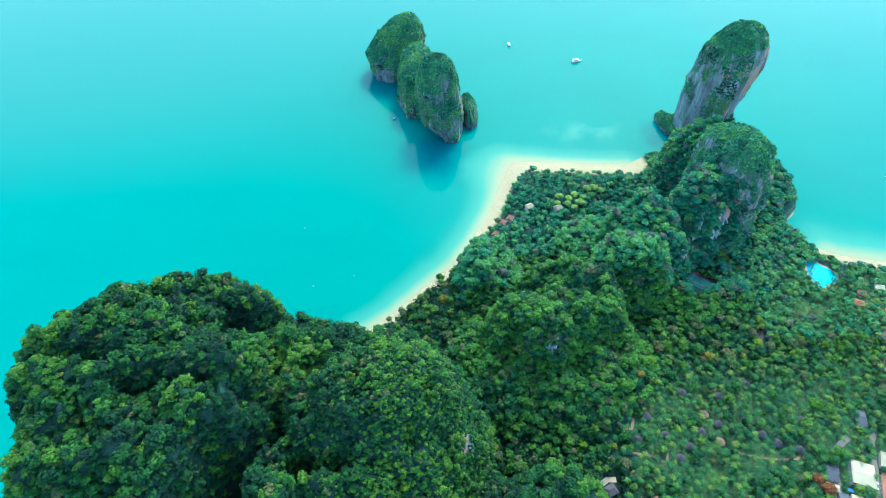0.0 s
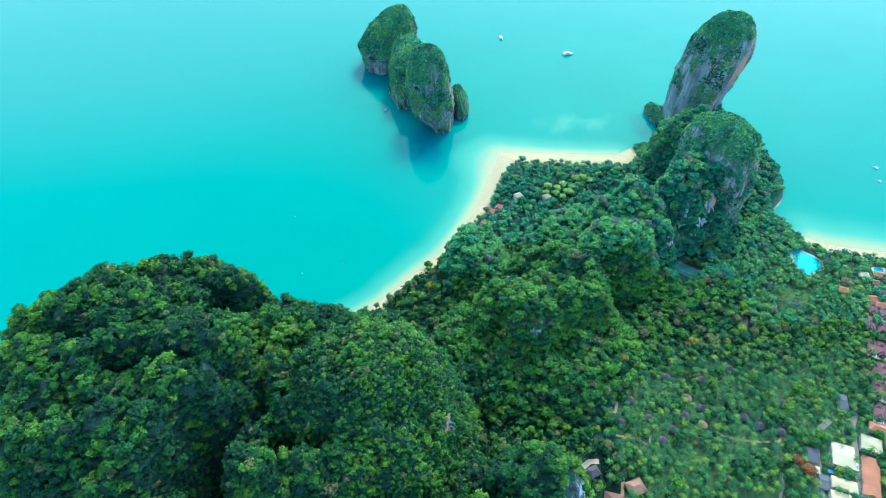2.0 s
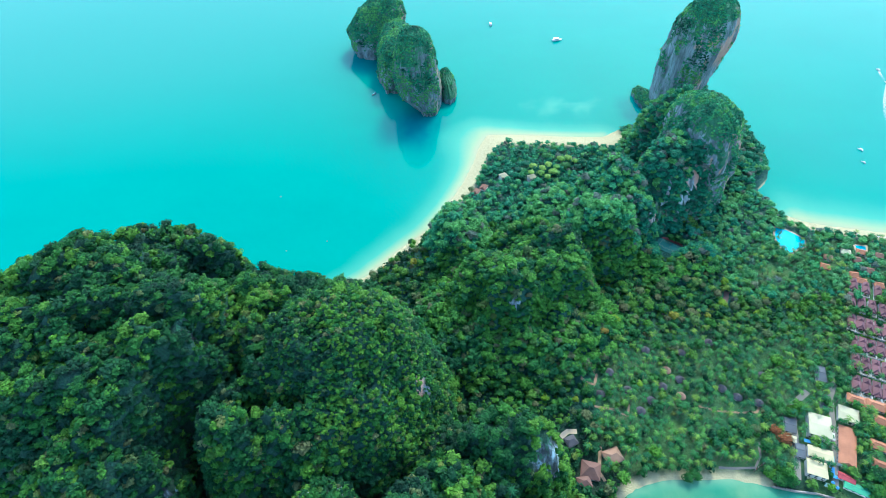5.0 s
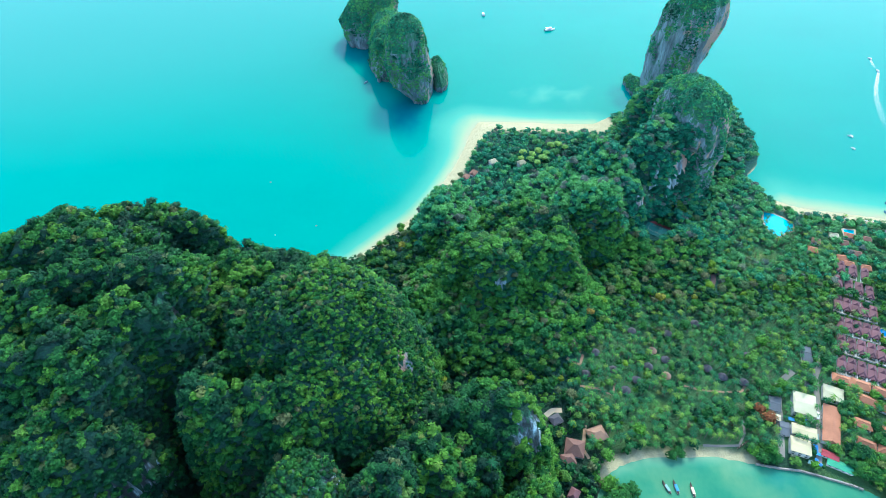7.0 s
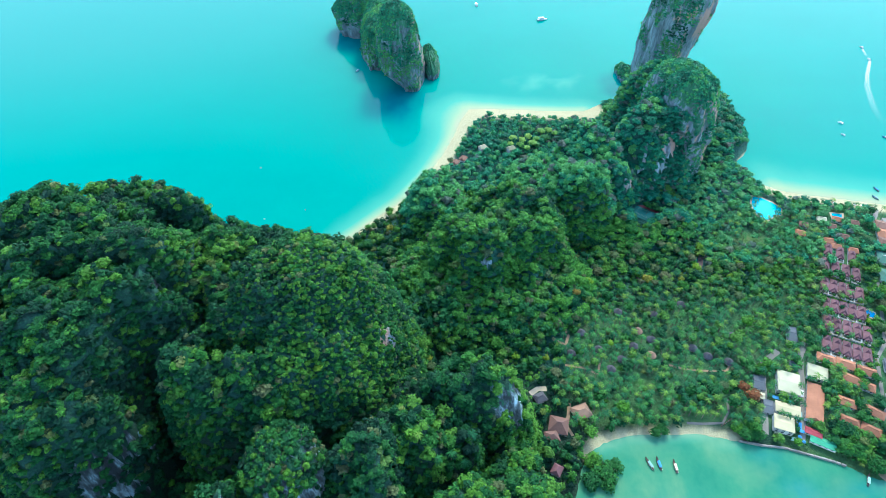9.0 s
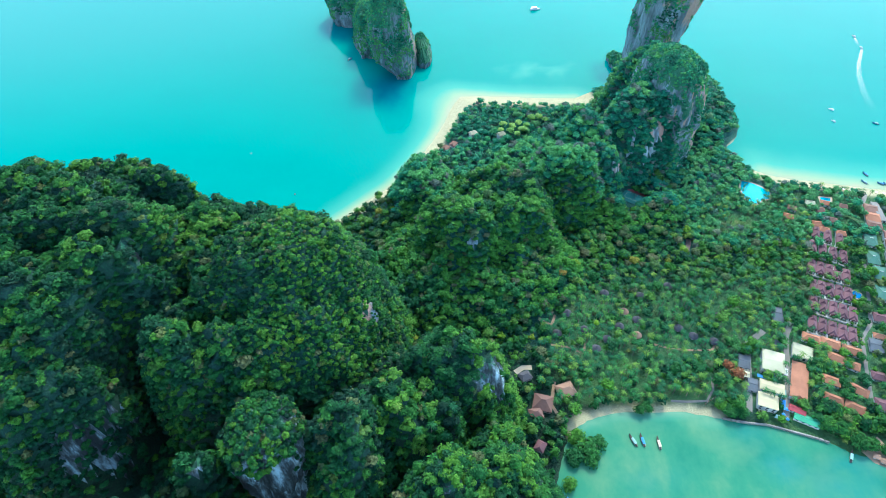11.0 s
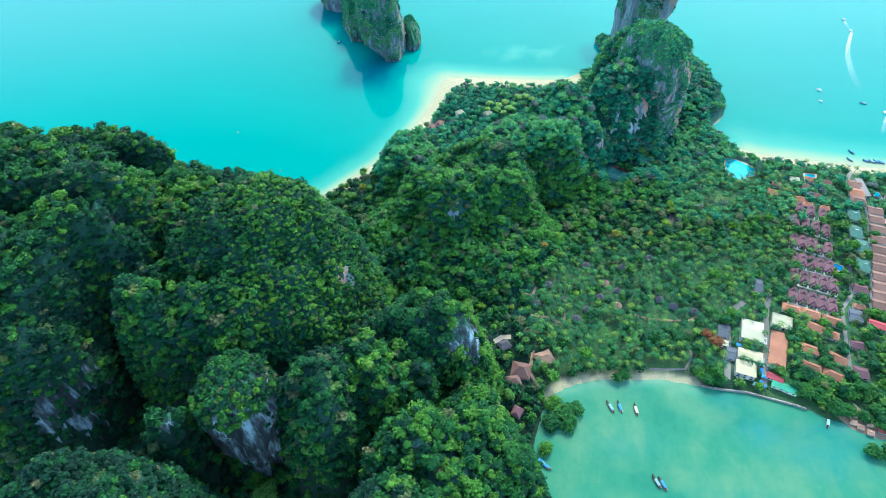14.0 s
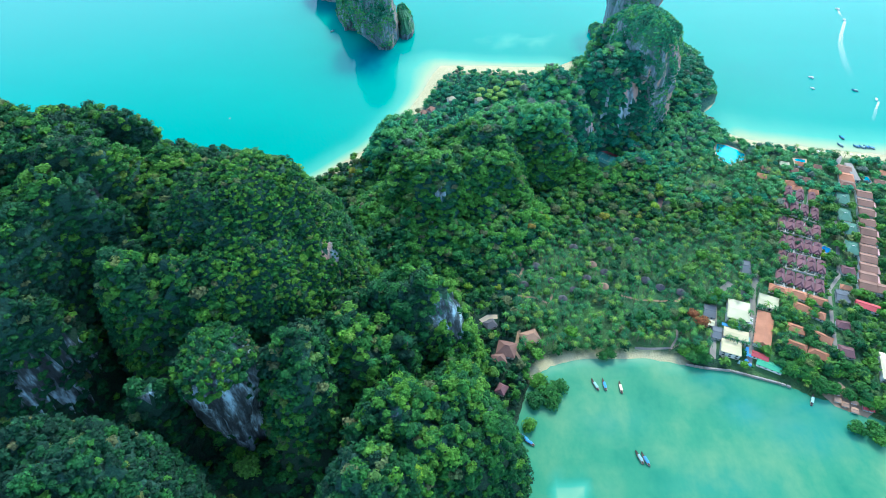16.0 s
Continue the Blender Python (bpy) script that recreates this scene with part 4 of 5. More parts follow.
for x, y, w, d, mt in ((452, 398, 9, 8, orange_roof), (478, 385, 10, 8, orange_roof), (462, 412, 8, 7, tan_roof), (492, 408, 8, 8, tan_roof), (503, 420, 9, 7, orange_roof), (520, 414, 8, 7, tan_roof), (481, 376, 9, 7, orange_roof), (496, 370, 9, 7, orange_roof), (497, 391, 9, 8, tan_roof),
                       (486, 420, 9, 8, white_roof), (478, 257, 11, 10, purple_roof), (434, 168, 11, 10, purple_roof), (466, 236, 9, 5, orange_roof), (444, 195, 10, 8, purple_roof),
                       (590, 400, 12, 9, orange_roof), (575, 385, 10, 9, tan_roof), (540, 240, 14, 10, tan_roof), (530, 215, 12, 9, dark_roof), (565, 300, 12, 10, grey_roof), (572, 330, 10, 9, tan_roof)):
    house("house", "small house with pitched tiled roof among trees", x, y, w, d, 3.3, 2.3, 2.5, AX + rng.normal(0, 5), mt)
house("hall", "long hall with bright red sheet roof", 474, 214, 19, 8, 3.6, 1.8, 0.5, AX - 6, red_roof)
house("hall", "shed with dark grey sheet roof", 458, 226, 10, 13, 3.4, 1.2, 0.5, AX, dark_roof)
# sea-front buildings
flat_building("market_hall", "large white flat-roofed building near the sea wall", 358, 209, 17.5, 21, 7.5, AX, white_roof, 2, 1)
flat_building("shop_building", "cream flat-roofed shop building", 347.5, 184.5, 19, 9.5, 6.5, AX, cream_roof, 0, 2)
flat_building("shop_building", "cream flat-roofed shop building by the sea wall", 339.5, 172, 15, 13, 6.0, AX, cream_roof, 2, 3)
flat_building("annexe", "white flat-roofed annexe behind the orange roof", 389, 220, 16, 14, 5, AX - 4, white_roof, 0, 4)
house("long_house", "long building with bright orange tiled roof", 374, 191, 37, 12.5, 5, 2.4, 1.5, 90 + AX - 5, orange_roof)
house("restaurant", "seafront restaurant with green canvas roof", 367, 156.5, 19, 6.5, 3, 1.2, 0.5, AX - 8, green_roof)
house("pavilion", "small pavilion with pink-red roof", 362, 165, 12, 5, 3, 1.2, 0.5, AX - 8, red_roof)
house("shed", "long shed with dark slate roof beside the lane", 335, 212, 9, 13, 3, 1.2, 0.5, AX, dark_roof)
house("shed", "small white-roofed shed beside the lane", 330, 200, 9, 5, 3, 0.9, 0.5, AX, white_roof)
house("shed", "long shed with dark slate roof beside the lane", 334, 189, 7, 12, 3, 1.2, 0.5, AX, dark_roof)
house("house", "house with dark slate roof among trees", 384, 262, 8, 16, 4, 2, 2, AX + 4, dark_roof)
for x, y in ((411, 132), (409, 126), (417, 131), (421, 124), (418, 117), (413, 122)):
    house("shelter", "small open shelter with tan thatched roof on the terrace", x, y, 4.2, 3.6, 2.2, 1.1, 1.2, AX - 4, tan_thatch, group="thatched shelters on the terrace", windows=False)
house("kiosk", "small kiosk with pink-red sheet roof by the water", 429, 119, 7, 6, 2.6, 1.0, 0.5, AX, red_roof)
flat_building("hotel_block", "large white-roofed hotel block", 464, 149, 22, 26, 6, AX, white_roof, 0, 8)
# resort by the low hills
house("cottage", "small cottage with grey thatched roof", 141, 200, 9, 8, 3, 2.6, 3, 25, thatch)
house("pavilion", "open pavilion with tan thatched hipped roof", 174, 186, 14, 12, 3.5, 4, 5, 20, tan_thatch)
house("pavilion", "large brown-roofed pavilion with steep hips", 153, 174, 15, 14, 3.5, 5, 6.5, -15, brown_roof)
house("pavilion", "small brown-roofed pavilion among trees", 146, 164, 10, 9, 3.5, 4, 4.5, 10, brown_roof)
house("boathouse", "small maroon-roofed house at the shore", 146, 136, 8, 7, 3.5, 2.6, 2.5, 60, purple_roof)
for x, y in ((62, 540), (72, 548), (52, 520), (40, 497)):
    house("beach_house", "beach house with reddish tiled roof among trees", x + 14, y - 6, 9, 7, 3, 2.4, 2, 60, tan_roof)
for x, y in ((112, 560), (148, 556)):
    house("beach_house", "pale-roofed beach house among trees", x, y, 9, 7, 7, 2.4, 2, 30, white_roof)
house("court_shelter", "white-roofed shelter beside the court", 252, 399, 11, 5, 3.4, 0.8, 0.5, 22, white_roof)


def round_hut(x, y, mt, label):
    footprint(x, y, 8, 8, 0)
    t = thing("round_hut", label, "hut", pose(x, y, gz(x, y) - 0.2), "round huts in the palm grove")
    bm = bmesh.new()
    bmesh.ops.create_cone(bm, cap_ends=True, segments=16, radius1=3.0, radius2=3.0, depth=2.8, matrix=Matrix.Translation((0, 0, 1.4)))
    part("wall", bm, white_wall, t)
    bm = bmesh.new()
    rings = []
    for z, r0 in ((2.5, 4.4), (3.6, 3.3), (4.8, 1.9), (5.9, 0.5), (6.2, 0.15)):
        rings.append([bm.verts.new((r0 * math.cos(a * math.pi / 10), r0 * math.sin(a * math.pi / 10), z)) for a in range(20)])
    for p0, p1 in zip(rings, rings[1:]):
        for k in range(20):
            bm.faces.new((p0[k], p0[(k + 1) % 20], p1[(k + 1) % 20], p1[k]))
    bm.faces.new(rings[-1])
    bm.faces.new(rings[0][::-1])
    part("roof", bm, mt, t)
    part("door", boxes((2.85, -0.5, 0.2, 3.06, 0.5, 2.3)), wood_mat, t)


for x, y in ((242, 269), (248, 242)):
    round_hut(x, y, tan_thatch, "round hut with fresh tan thatched roof in the grove")
for x, y in ((175, 245), (201, 249), (220, 238), (208, 228), (234, 252), (252, 259), (288, 249), (299, 240), (316, 234), (188, 268), (330, 262), (262, 288), (228, 292), (292, 300)):
    round_hut(x, y, thatch, "round hut with weathered grey thatched roof in the grove")


# ---- lanes, courts, pools, sea wall ----
def ribbon(name, label, pts, width, material, category, lift=0.08, kind="structure"):
    pts = [Vector((x, y, 0)) for x, y in pts]
    fine = []
    for a, b in zip(pts, pts[1:]):
        n = max(2, int((b - a).length / 3))
        fine += [a.lerp(b, k / n) for k in range(n)]
    fine.append(pts[-1])
    v = []
    for k, q in enumerate(fine):
        d = (fine[min(k + 1, len(fine) - 1)] - fine[max(k - 1, 0)]).normalized()
        s = Vector((-d.y, d.x, 0)) * width * 0.5 * (1 + 0.25 * float(vnoise(np.array([k * 0.4]), np.array([width]))[0]))
        for e in (s, -s):
            v.append((q.x + e.x, q.y + e.y, gz(q.x + e.x, q.y + e.y) + lift))
    f = [(2 * k, 2 * k + 1, 2 * k + 3, 2 * k + 2) for k in range(len(fine) - 1)]
    for k in range(len(fine) - 1):
        KEEP_OUT.append((fine[k].x, fine[k].y, width * 0.5 + 0.5, width * 0.5 + 0.5, 0))
    return tagged(new(name, mesh_from(name, v, f, material)), label, category, kind=kind)


ribbon("path", "worn reddish dirt path through the palm grove", [(168, 234), (184, 231), (196, 224), (200, 236)], 1.8, path_mat, "path")
ribbon("path", "worn reddish dirt path through the palm grove", [(262, 233), (276, 228), (296, 226), (312, 226), (318, 233)], 1.8, path_mat, "path")
ribbon("path", "bare reddish earth beside the court shelter", [(256, 391), (264, 395), (271, 403)], 5.0, path_mat, "path")
footprint(250, 389, 15, 12, 22)
ribbon("path", "worn reddish dirt path through the palm grove", [(160, 262), (172, 256), (176, 266), (170, 280)], 2.2, path_mat, "path")
ribbon("path", "reddish path between the resort pavilions", [(166, 196), (163, 184), (160, 175), (164, 166)], 2.4, path_mat, "path")
ribbon("terrace", "pale paved terrace beside the thatched cottage", [(133, 205), (140, 210), (148, 210)], 4.5, deck_mat, "terrace", 0.25)
ribbon("road", "paved shore promenade behind the beach", [(262, 177), (275, 176), (292, 176), (300, 186), (303, 198)], 1.7, paving, "road")
ribbon("road", "grey lane between the shops", [(324, 166), (334, 196), (346, 232), (366, 246)], 5.0, paving, "road")
ribbon("road", "narrow lane beside the orange roof", [(352, 160), (368, 196), (384, 240), (400, 262)], 4.5, paving, "road")
ribbon("road", "pale lane along the bungalows", [(430, 176), (440, 205), (452, 236), (468, 252), (482, 283), (501, 328)], 2.8, paving, "road")
brown_paving = paint("purple_brown_paving", (0.1, 0.065, 0.06), (0.17, 0.11, 0.1), 0.5)
ribbon("road", "paved driveway among the trees", [(325, 348), (330, 358), (333, 366)], 5.0, brown_paving, "road")
ribbon("pavement", "pale paved way leading to the beach", [(545, 420), (552, 428), (560, 440)], 4.5, paving, "pavement")
ribbon("terrace", "bare brown earth terrace above the near bay", [(408, 137), (415, 124), (423, 110)], 17.0, path_mat, "terrace", 0.35)


def slab(name, label, outline, material, z, thick, category, kind=""):
    bm = bmesh.new()
    lo = [bm.verts.new((x, y, z - thick)) for x, y in outline]
    hi = [bm.verts.new((x, y, z)) for x, y in outline]
    bm.faces.new(hi)
    bm.faces.new(lo[::-1])
    n = len(outline)
    for k in range(n):
        bm.faces.new((lo[k], lo[(k + 1) % n], hi[(k + 1) % n], hi[k]))
    bmesh.ops.recalc_face_normals(bm, faces=bm.faces)
    me = bpy.data.meshes.new(name)
    bm.to_mesh(me)
    bm.free()
    me.materials.append(material)
    return me


def basin(label, outline, grow, water=None):
    cx, cy = sum(p[0] for p in outline) / len(outline), sum(p[1] for p in outline) / len(outline)
    z = max(gz(x, y) for x, y in outline) + 0.3
    t = thing("swimming_pool", label, "pool", pose(0, 0, 0))
    rim = [(cx + (x - cx) * grow, cy + (y - cy) * grow) for x, y in outline]
    for nm, o, mt, zz in (("deck", rim, deck_mat, z), ("pool_water", outline, water or pool_mat, z + 0.02)):
        ob = new(nm, slab(nm, nm, o, mt, zz, 1.0 if nm == "deck" else 0.015, ""))
        ob.parent = t
    w, d = max(p[0] for p in rim) - min(p[0] for p in rim), max(p[1] for p in rim) - min(p[1] for p in rim)
    footprint(cx, cy, w * 0.8, d * 0.8, 0)


basin("turquoise free-form swimming pool with pale stone deck", [(425, 463), (434, 460), (443, 452), (450, 442), (445, 431), (437, 429), (430, 424), (424, 421), (417, 436), (419, 450)], 1.13)
basin("small turquoise beachside pool with pale deck", [(504, 433), (515, 431), (511, 422), (502, 424)], 1.4)
basin("small deep blue pool among the bungalows", [(470, 283), (475, 281), (477, 288), (473, 292), (468, 290)], 1.3, blue_pool)
basin("small teal pool beside the white hall", [(563, 400), (570, 398), (569, 389), (564, 388)], 1.3)

court = thing("tennis_court", "green tennis court with red surround and white lines", "tennis court", pose(290, 430, 8.6, 0, 0, 52))
footprint(287, 422, 26, 34, 40)
part("surround", boxes((-11, -15, -5, 7.5, 15, 0)), court_green, court)
part("surround", boxes((7.5, -15, -5, 12, 15, 0)), court_red, court, "red end of the surround")
part("playing_field", boxes((-6.5, -12, 0, 6.5, 12, 0.03)), court_green, court)
for r in ((-5.6, -11, 5.6, -10.8), (-5.6, 10.8, 5.6, 11), (-5.6, -11, -5.4, 11), (5.4, -11, 5.6, 11), (-5.6, -0.1, 5.6, 0.1), (-4.2, -11, -4, 11), (4, -11, 4.2, 11)):
    part("line", boxes((r[0], r[1], 0.03, r[2], r[3], 0.045)), white_roof, court)
part("net", boxes((-6, -0.05, 0.03, 6, 0.05, 0.95)), dark_roof, court)

wall_line = [(300, 160.5), (317, 156.5), (335, 154), (347, 150), (371, 141.5), (378, 138)]
sea_wall = thing("sea_wall", "low grey stone sea wall along the near bay", "wall", pose(0, 0, 0), kind="structure")
for (x0, y0), (x1, y1) in zip(wall_line, wall_line[1:]):
    n = max(1, int(math.hypot(x1 - x0, y1 - y0) / 3))
    for k in range(n):
        u = (k + 0.5) / n
        ob = part("stone_block", boxes((-1.55, -0.6, -1.5, 1.45, 0.6, 2.1 + rng.uniform(-0.15, 0.15))), stone_mat, sea_wall)
        ob.matrix_basis = pose(x0 + (x1 - x0) * u, y0 + (y1 - y0) * u, 0, 0, 0, math.degrees(math.atan2(y1 - y0, x1 - x0)))


# ---- trees on the flats ----
def clear(x, y, margin=0.0):
    ok = np.ones(np.shape(x), bool)
    for cx, cy, hw, hd, a in KEEP_OUT:
        dx, dy = np.asarray(x) - cx, np.asarray(y) - cy
        u, v = dx * math.cos(a) + dy * math.sin(a), -dx * math.sin(a) + dy * math.cos(a)
        ok &= (np.abs(u) > hw + margin) | (np.abs(v) > hd + margin)
    return ok


def flat_keep(p, n, r):
    x, y = p[:, 0], p[:, 1]
    v, g, l = in_village(x, y), in_grove(x, y), lawn(x, y)
    odds = np.maximum(np.maximum(v * 0.22, g * 0.8), smooth(0.3, 0.7, l) * 0.97)
    return (r.random(len(p)) > odds) & clear(x, y, np.where(x < 335, 1.6, 0.6))


def flat_tint(p, r):
    t = np.clip(0.56 + 0.2 * smooth(320, 350, p[:, 0]) + 0.3 * fbm(p[:, 0] / 30, p[:, 1] / 30, seed=61) + r.normal(0, 0.22, len(p)), 0, 0.84)
    return np.where(r.random(len(p)) > 0.94, r.uniform(0.84, 0.975, len(p)), t)


FAR_FLAT = FLAT & (((mid[:, 1] > 470) & (mid[:, 0] < 420)) | ((mid[:, 1] > 350) & (mid[:, 0] > 330)))
woods("forest_on_flats", "mixed broadleaf trees on the flat ground behind the beaches", gv, gf[FLAT & ~FAR_FLAT], flat_keep, 5.8, (1.8, 6.8), rng, far_protos, flat_tint)
woods("forest_behind_beach", "dense broadleaf trees behind the far beaches, pale haze in their leaf colour", gv, gf[FAR_FLAT], flat_keep, 6.0, (2.2, 7.0), rng, far_protos + big_protos, flat_tint, hazed_leaf_mat)


def tall_keep(p, n, r):
    x, y = p[:, 0], p[:, 1]
    odds = 0.35 + 0.45 * (1 - in_grove(x, y)) - 0.3 * in_village(x, y) - 0.6 * smooth(0.3, 0.7, lawn(x, y))
    return (r.random(len(p)) < odds) & clear(x, y, 3.5)


# tint rises towards the far flats: haze painted into the crowns
woods("tall_trees_on_flats", "large round crowns of mixed green, rusty and bare trees over the flat ground", gv, gf[FLAT & ~FAR_FLAT], tall_keep, 13.0, (3.6, 7.0), rng, big_protos,
      lambda p, r: np.where(r.random(len(p)) > 0.76, r.uniform(0.84, 0.985, len(p)), np.clip(0.62 + 0.14 * smooth(360, 460, p[:, 1]) + 0.35 * fbm(p[:, 0] / 30, p[:, 1] / 30, seed=62) + r.normal(0, 0.25, len(p)), 0, 0.84)), lift=4.5)


def palm_parts(r, height, fronds=15):
    """Arrays of a palm: trunk (verts, quads) and crown (verts, triangles), foot at the origin."""
    tv, tf = [], []
    lean = r.uniform(-0.12, 0.12, 2)
    for k in range(5):
        z = height * k / 4
        rad = 0.28 * (1 - 0.12 * k)
        for a in range(6):
            tv.append((lean[0] * z * z / height + rad * math.cos(a * 1.047), lean[1] * z * z / height + rad * math.sin(a * 1.047), z))
    for k in range(4):
        for a in range(6):
            b = (a + 1) % 6
            tf.append((k * 6 + a, k * 6 + b, k * 6 + 6 + b, k * 6 + 6 + a))
    top = np.array([lean[0] * height, lean[1] * height, height])
    cv, cf = [], []
    for k in range(fronds):
        a, up = 2 * np.pi * k / fronds + r.uniform(-0.2, 0.2), r.uniform(0.0, 0.9)
        d, side = np.array([math.cos(a), math.sin(a), 0]), np.array([-math.sin(a), math.cos(a), 0])
        ln = r.uniform(3.6, 5.0)
        base = len(cv)
        for j, u in enumerate((0.05, 0.4, 0.72, 1.0)):
            c = top + d * ln * u * (1 - 0.15 * u) + np.array([0, 0, ln * (up * u - (0.55 + 0.45 * up) * u * u)])
            w = (0.1, 0.3, 0.25, 0.03)[j]
            cv += [c - side * w - np.array([0, 0, w * 0.4]), c, c + side * w - np.array([0, 0, w * 0.4])]
        for j in range(3):
            q = base + 3 * j
            cf += [(q, q + 1, q + 4), (q, q + 4, q + 3), (q + 1, q + 2, q + 5), (q + 1, q + 5, q + 4)]
    return np.array(tv), np.array(tf), np.array(cv), np.array(cf)


palm_kinds = []
for k in range(6):
    r = np.random.default_rng(300 + k)
    tv, tf, cv, cf = palm_parts(r, r.uniform(7, 11.5))
    t = thing("palm_tree", "slender coconut palm with drooping fronds", "palm tree", pose(0, 0, 0), "coconut palms")
    for nm, me in (("trunk", mesh_from("trunk", tv, tf, bark_mat)), ("crown", mesh_from("crown", cv, cf, palm_mat, {"tint": np.full(len(cv), (k + 0.5) / 6)}))):
        new(nm, me).parent = t
    palm_kinds.append((t, tv, tf, cv, cf))
used_kind = set()


def plant_palm(x, y, scale=1.0):
    k = int(rng.integers(0, 6))
    m = pose(x, y, gz(x, y) - 0.1, 0, 0, rng.uniform(0, 360))
    t = palm_kinds[k][0]
    if k in used_kind:
        t = copy_thing(t, m)
    else:
        t.matrix_basis = m
        used_kind.add(k)
    t.scale = (scale,) * 3


cand = np.stack([rng.uniform(150, 470, 9000), rng.uniform(172, 440, 9000)], -1)
d_ok = (shore_distance(cand[:, 0], cand[:, 1]) > 6) & (ground_height(cand[:, 0], cand[:, 1]) < 9) & clear(cand[:, 0], cand[:, 1], np.where(cand[:, 0] < 335, 1.4, 0.0)) & (beach(cand[:, 0], cand[:, 1]) < 0.4)
weight = np.maximum(in_grove(cand[:, 0], cand[:, 1]), np.where(cand[:, 1] > 360, 0.3, np.where(cand[:, 0] > 380, 0.05, 0.14))) * (1 - 0.5 * smooth(0.3, 0.7, lawn(cand[:, 0], cand[:, 1])))
cand = cand[d_ok & (rng.random(len(cand)) < weight)]
key = np.floor(cand / 5.9).astype(int)
_, first = np.unique(key[:, 0] * 1000 + key[:, 1], return_index=True)
cand = cand[np.sort(first)]
single = (cand[:, 1] < 222) & (cand[:, 0] < 330)
for x, y in cand[single][:240]:
    plant_palm(x, y, rng.uniform(0.8, 1.15))
for x, y in ((424, 418), (432, 421), (437, 424), (428, 455), (441, 436), (446, 428), (421, 447), (436, 427), (497, 447), (506, 445), (510, 447), (531, 440), (536, 441), (546, 437), (553, 438), (561, 434), (440, 425)):
    plant_palm(x, y, 0.95)


def palm_stuff(spots):
    V1, F1, V2, F2, T2, o1, o2 = [], [], [], [], [], 0, 0
    z = ground_height(spots[:, 0], spots[:, 1]) - 0.1
    for (x, y), h in zip(spots, z):
        k = int(rng.integers(0, 6))
        _, tv, tf, cv, cf = palm_kinds[k]
        a, s = rng.uniform(0, 6.28), rng.uniform(0.75, 1.15)
        rot = np.array([[math.cos(a), -math.sin(a), 0], [math.sin(a), math.cos(a), 0], [0, 0, 1]]) * s
        V1.append(tv @ rot.T + (x, y, h)); F1.append(tf + o1); o1 += len(tv)
        V2.append(cv @ rot.T + (x, y, h)); F2.append(cf + o2); o2 += len(cv); T2.append(np.full(len(cv), rng.random()))
    t = thing("palm_grove", "dense grove of coconut palms on the flat ground", "palm grove", pose(0, 0, 0), kind="stuff")
    new("trunks", mesh_from("trunks", np.concatenate(V1), np.concatenate(F1), bark_mat)).parent = t
    new("fronds", mesh_from("fronds", np.concatenate(V2), np.concatenate(F2), palm_mat, {"tint": np.concatenate(T2)})).parent = t


palm_stuff(cand[~single])


def tree(name, label, x, y, radius, tint, height=5.0, squash=0.9, lift=0.0, category="tree", group="", leaves=None):
    """A single tree: trunk with limbs, and a leafy crown of its own hue."""
    r = np.random.default_rng(int(abs(x * 13 + y * 7)))
    z = max(gz(x, y), -1.0) + lift
    t = thing(name, label, category, pose(x, y, z - 0.3), group)
    bm = bmesh.new()
    bmesh.ops.create_cone(bm, cap_ends=False, segments=8, radius1=0.5, radius2=0.25, depth=height + 0.3, matrix=Matrix.Translation((0, 0, (height + 0.3) / 2)))
    for k in range(4):
        a = k * 1.57 + r.uniform(-0.4, 0.4)
        bmesh.ops.create_cone(bm, cap_ends=False, segments=6, radius1=0.22, radius2=0.08, depth=radius * 0.9,
                              matrix=Matrix.Translation((0.32 * radius * math.cos(a), 0.32 * radius * math.sin(a), height + 0.1 * radius)) @ Euler((0, 0.9, a)).to_matrix().to_4x4())
    part("trunk", bm, bark_mat, t)
    pv, pf = crown_proto(r, 420, 14, 0.13)
    v = pv * np.array([radius, radius, radius * squash]) + np.array([0, 0, height])
    new("crown", mesh_from("crown", v, pf, leaves or leaf_mat, {"tint": np.full(len(v), tint)})).parent = t
    return t


for x, y, rad, tint in ((202, 320, 6.0, 0.97), (318, 343, 5.5, 0.97), (186, 300, 4.5, 0.99), (322, 196, 7.5, 1.0), (316, 204, 6, 1.0), (330, 372, 5.5, 0.97)):
    tree("tree", {0.97: "tree with bright lime-green crown", 0.99: "tree with rusty flowering crown", 1.0: "tree with rust-red flowering crown"}[tint] + " standing over the grove", x, y, rad, tint, 9)
for x, y, rad in ((184, 136, 11), (176, 144, 9), (186, 127, 9), (173, 128, 10), (193, 140, 8), (165, 106, 7), (306, 165, 8), (315, 164, 8), (312, 172, 8), (300, 170, 7), (233, 168, 6), (240, 170, 6.5), (412, 102, 8), (424, 100, 9), (436, 98, 8), (398, 140, 8),
                  (408, 134, 8), (388, 148, 7), (418, 128, 7), (382, 152, 7), (428, 122, 7), (345, 226, 7), (339, 224, 7), (398, 204, 6), (387, 204, 5), (424, 208, 6), (392, 160, 7), (402, 158, 8), (410, 150, 8), (392, 150, 8.5), (416, 148, 7.5), (381, 153, 8), (400, 136, 8.5), (430, 133, 7.5), (436, 120, 8), (441, 112, 8), (448, 104, 8), (424, 92, 7)):
    tree("shore_tree", "broad dark green tree leaning over the near bay" if y < 175 else "round dark green tree between the roofs", x, y, rad, 0.5 + 0.32 * rng.random(), 4.0, 0.8)
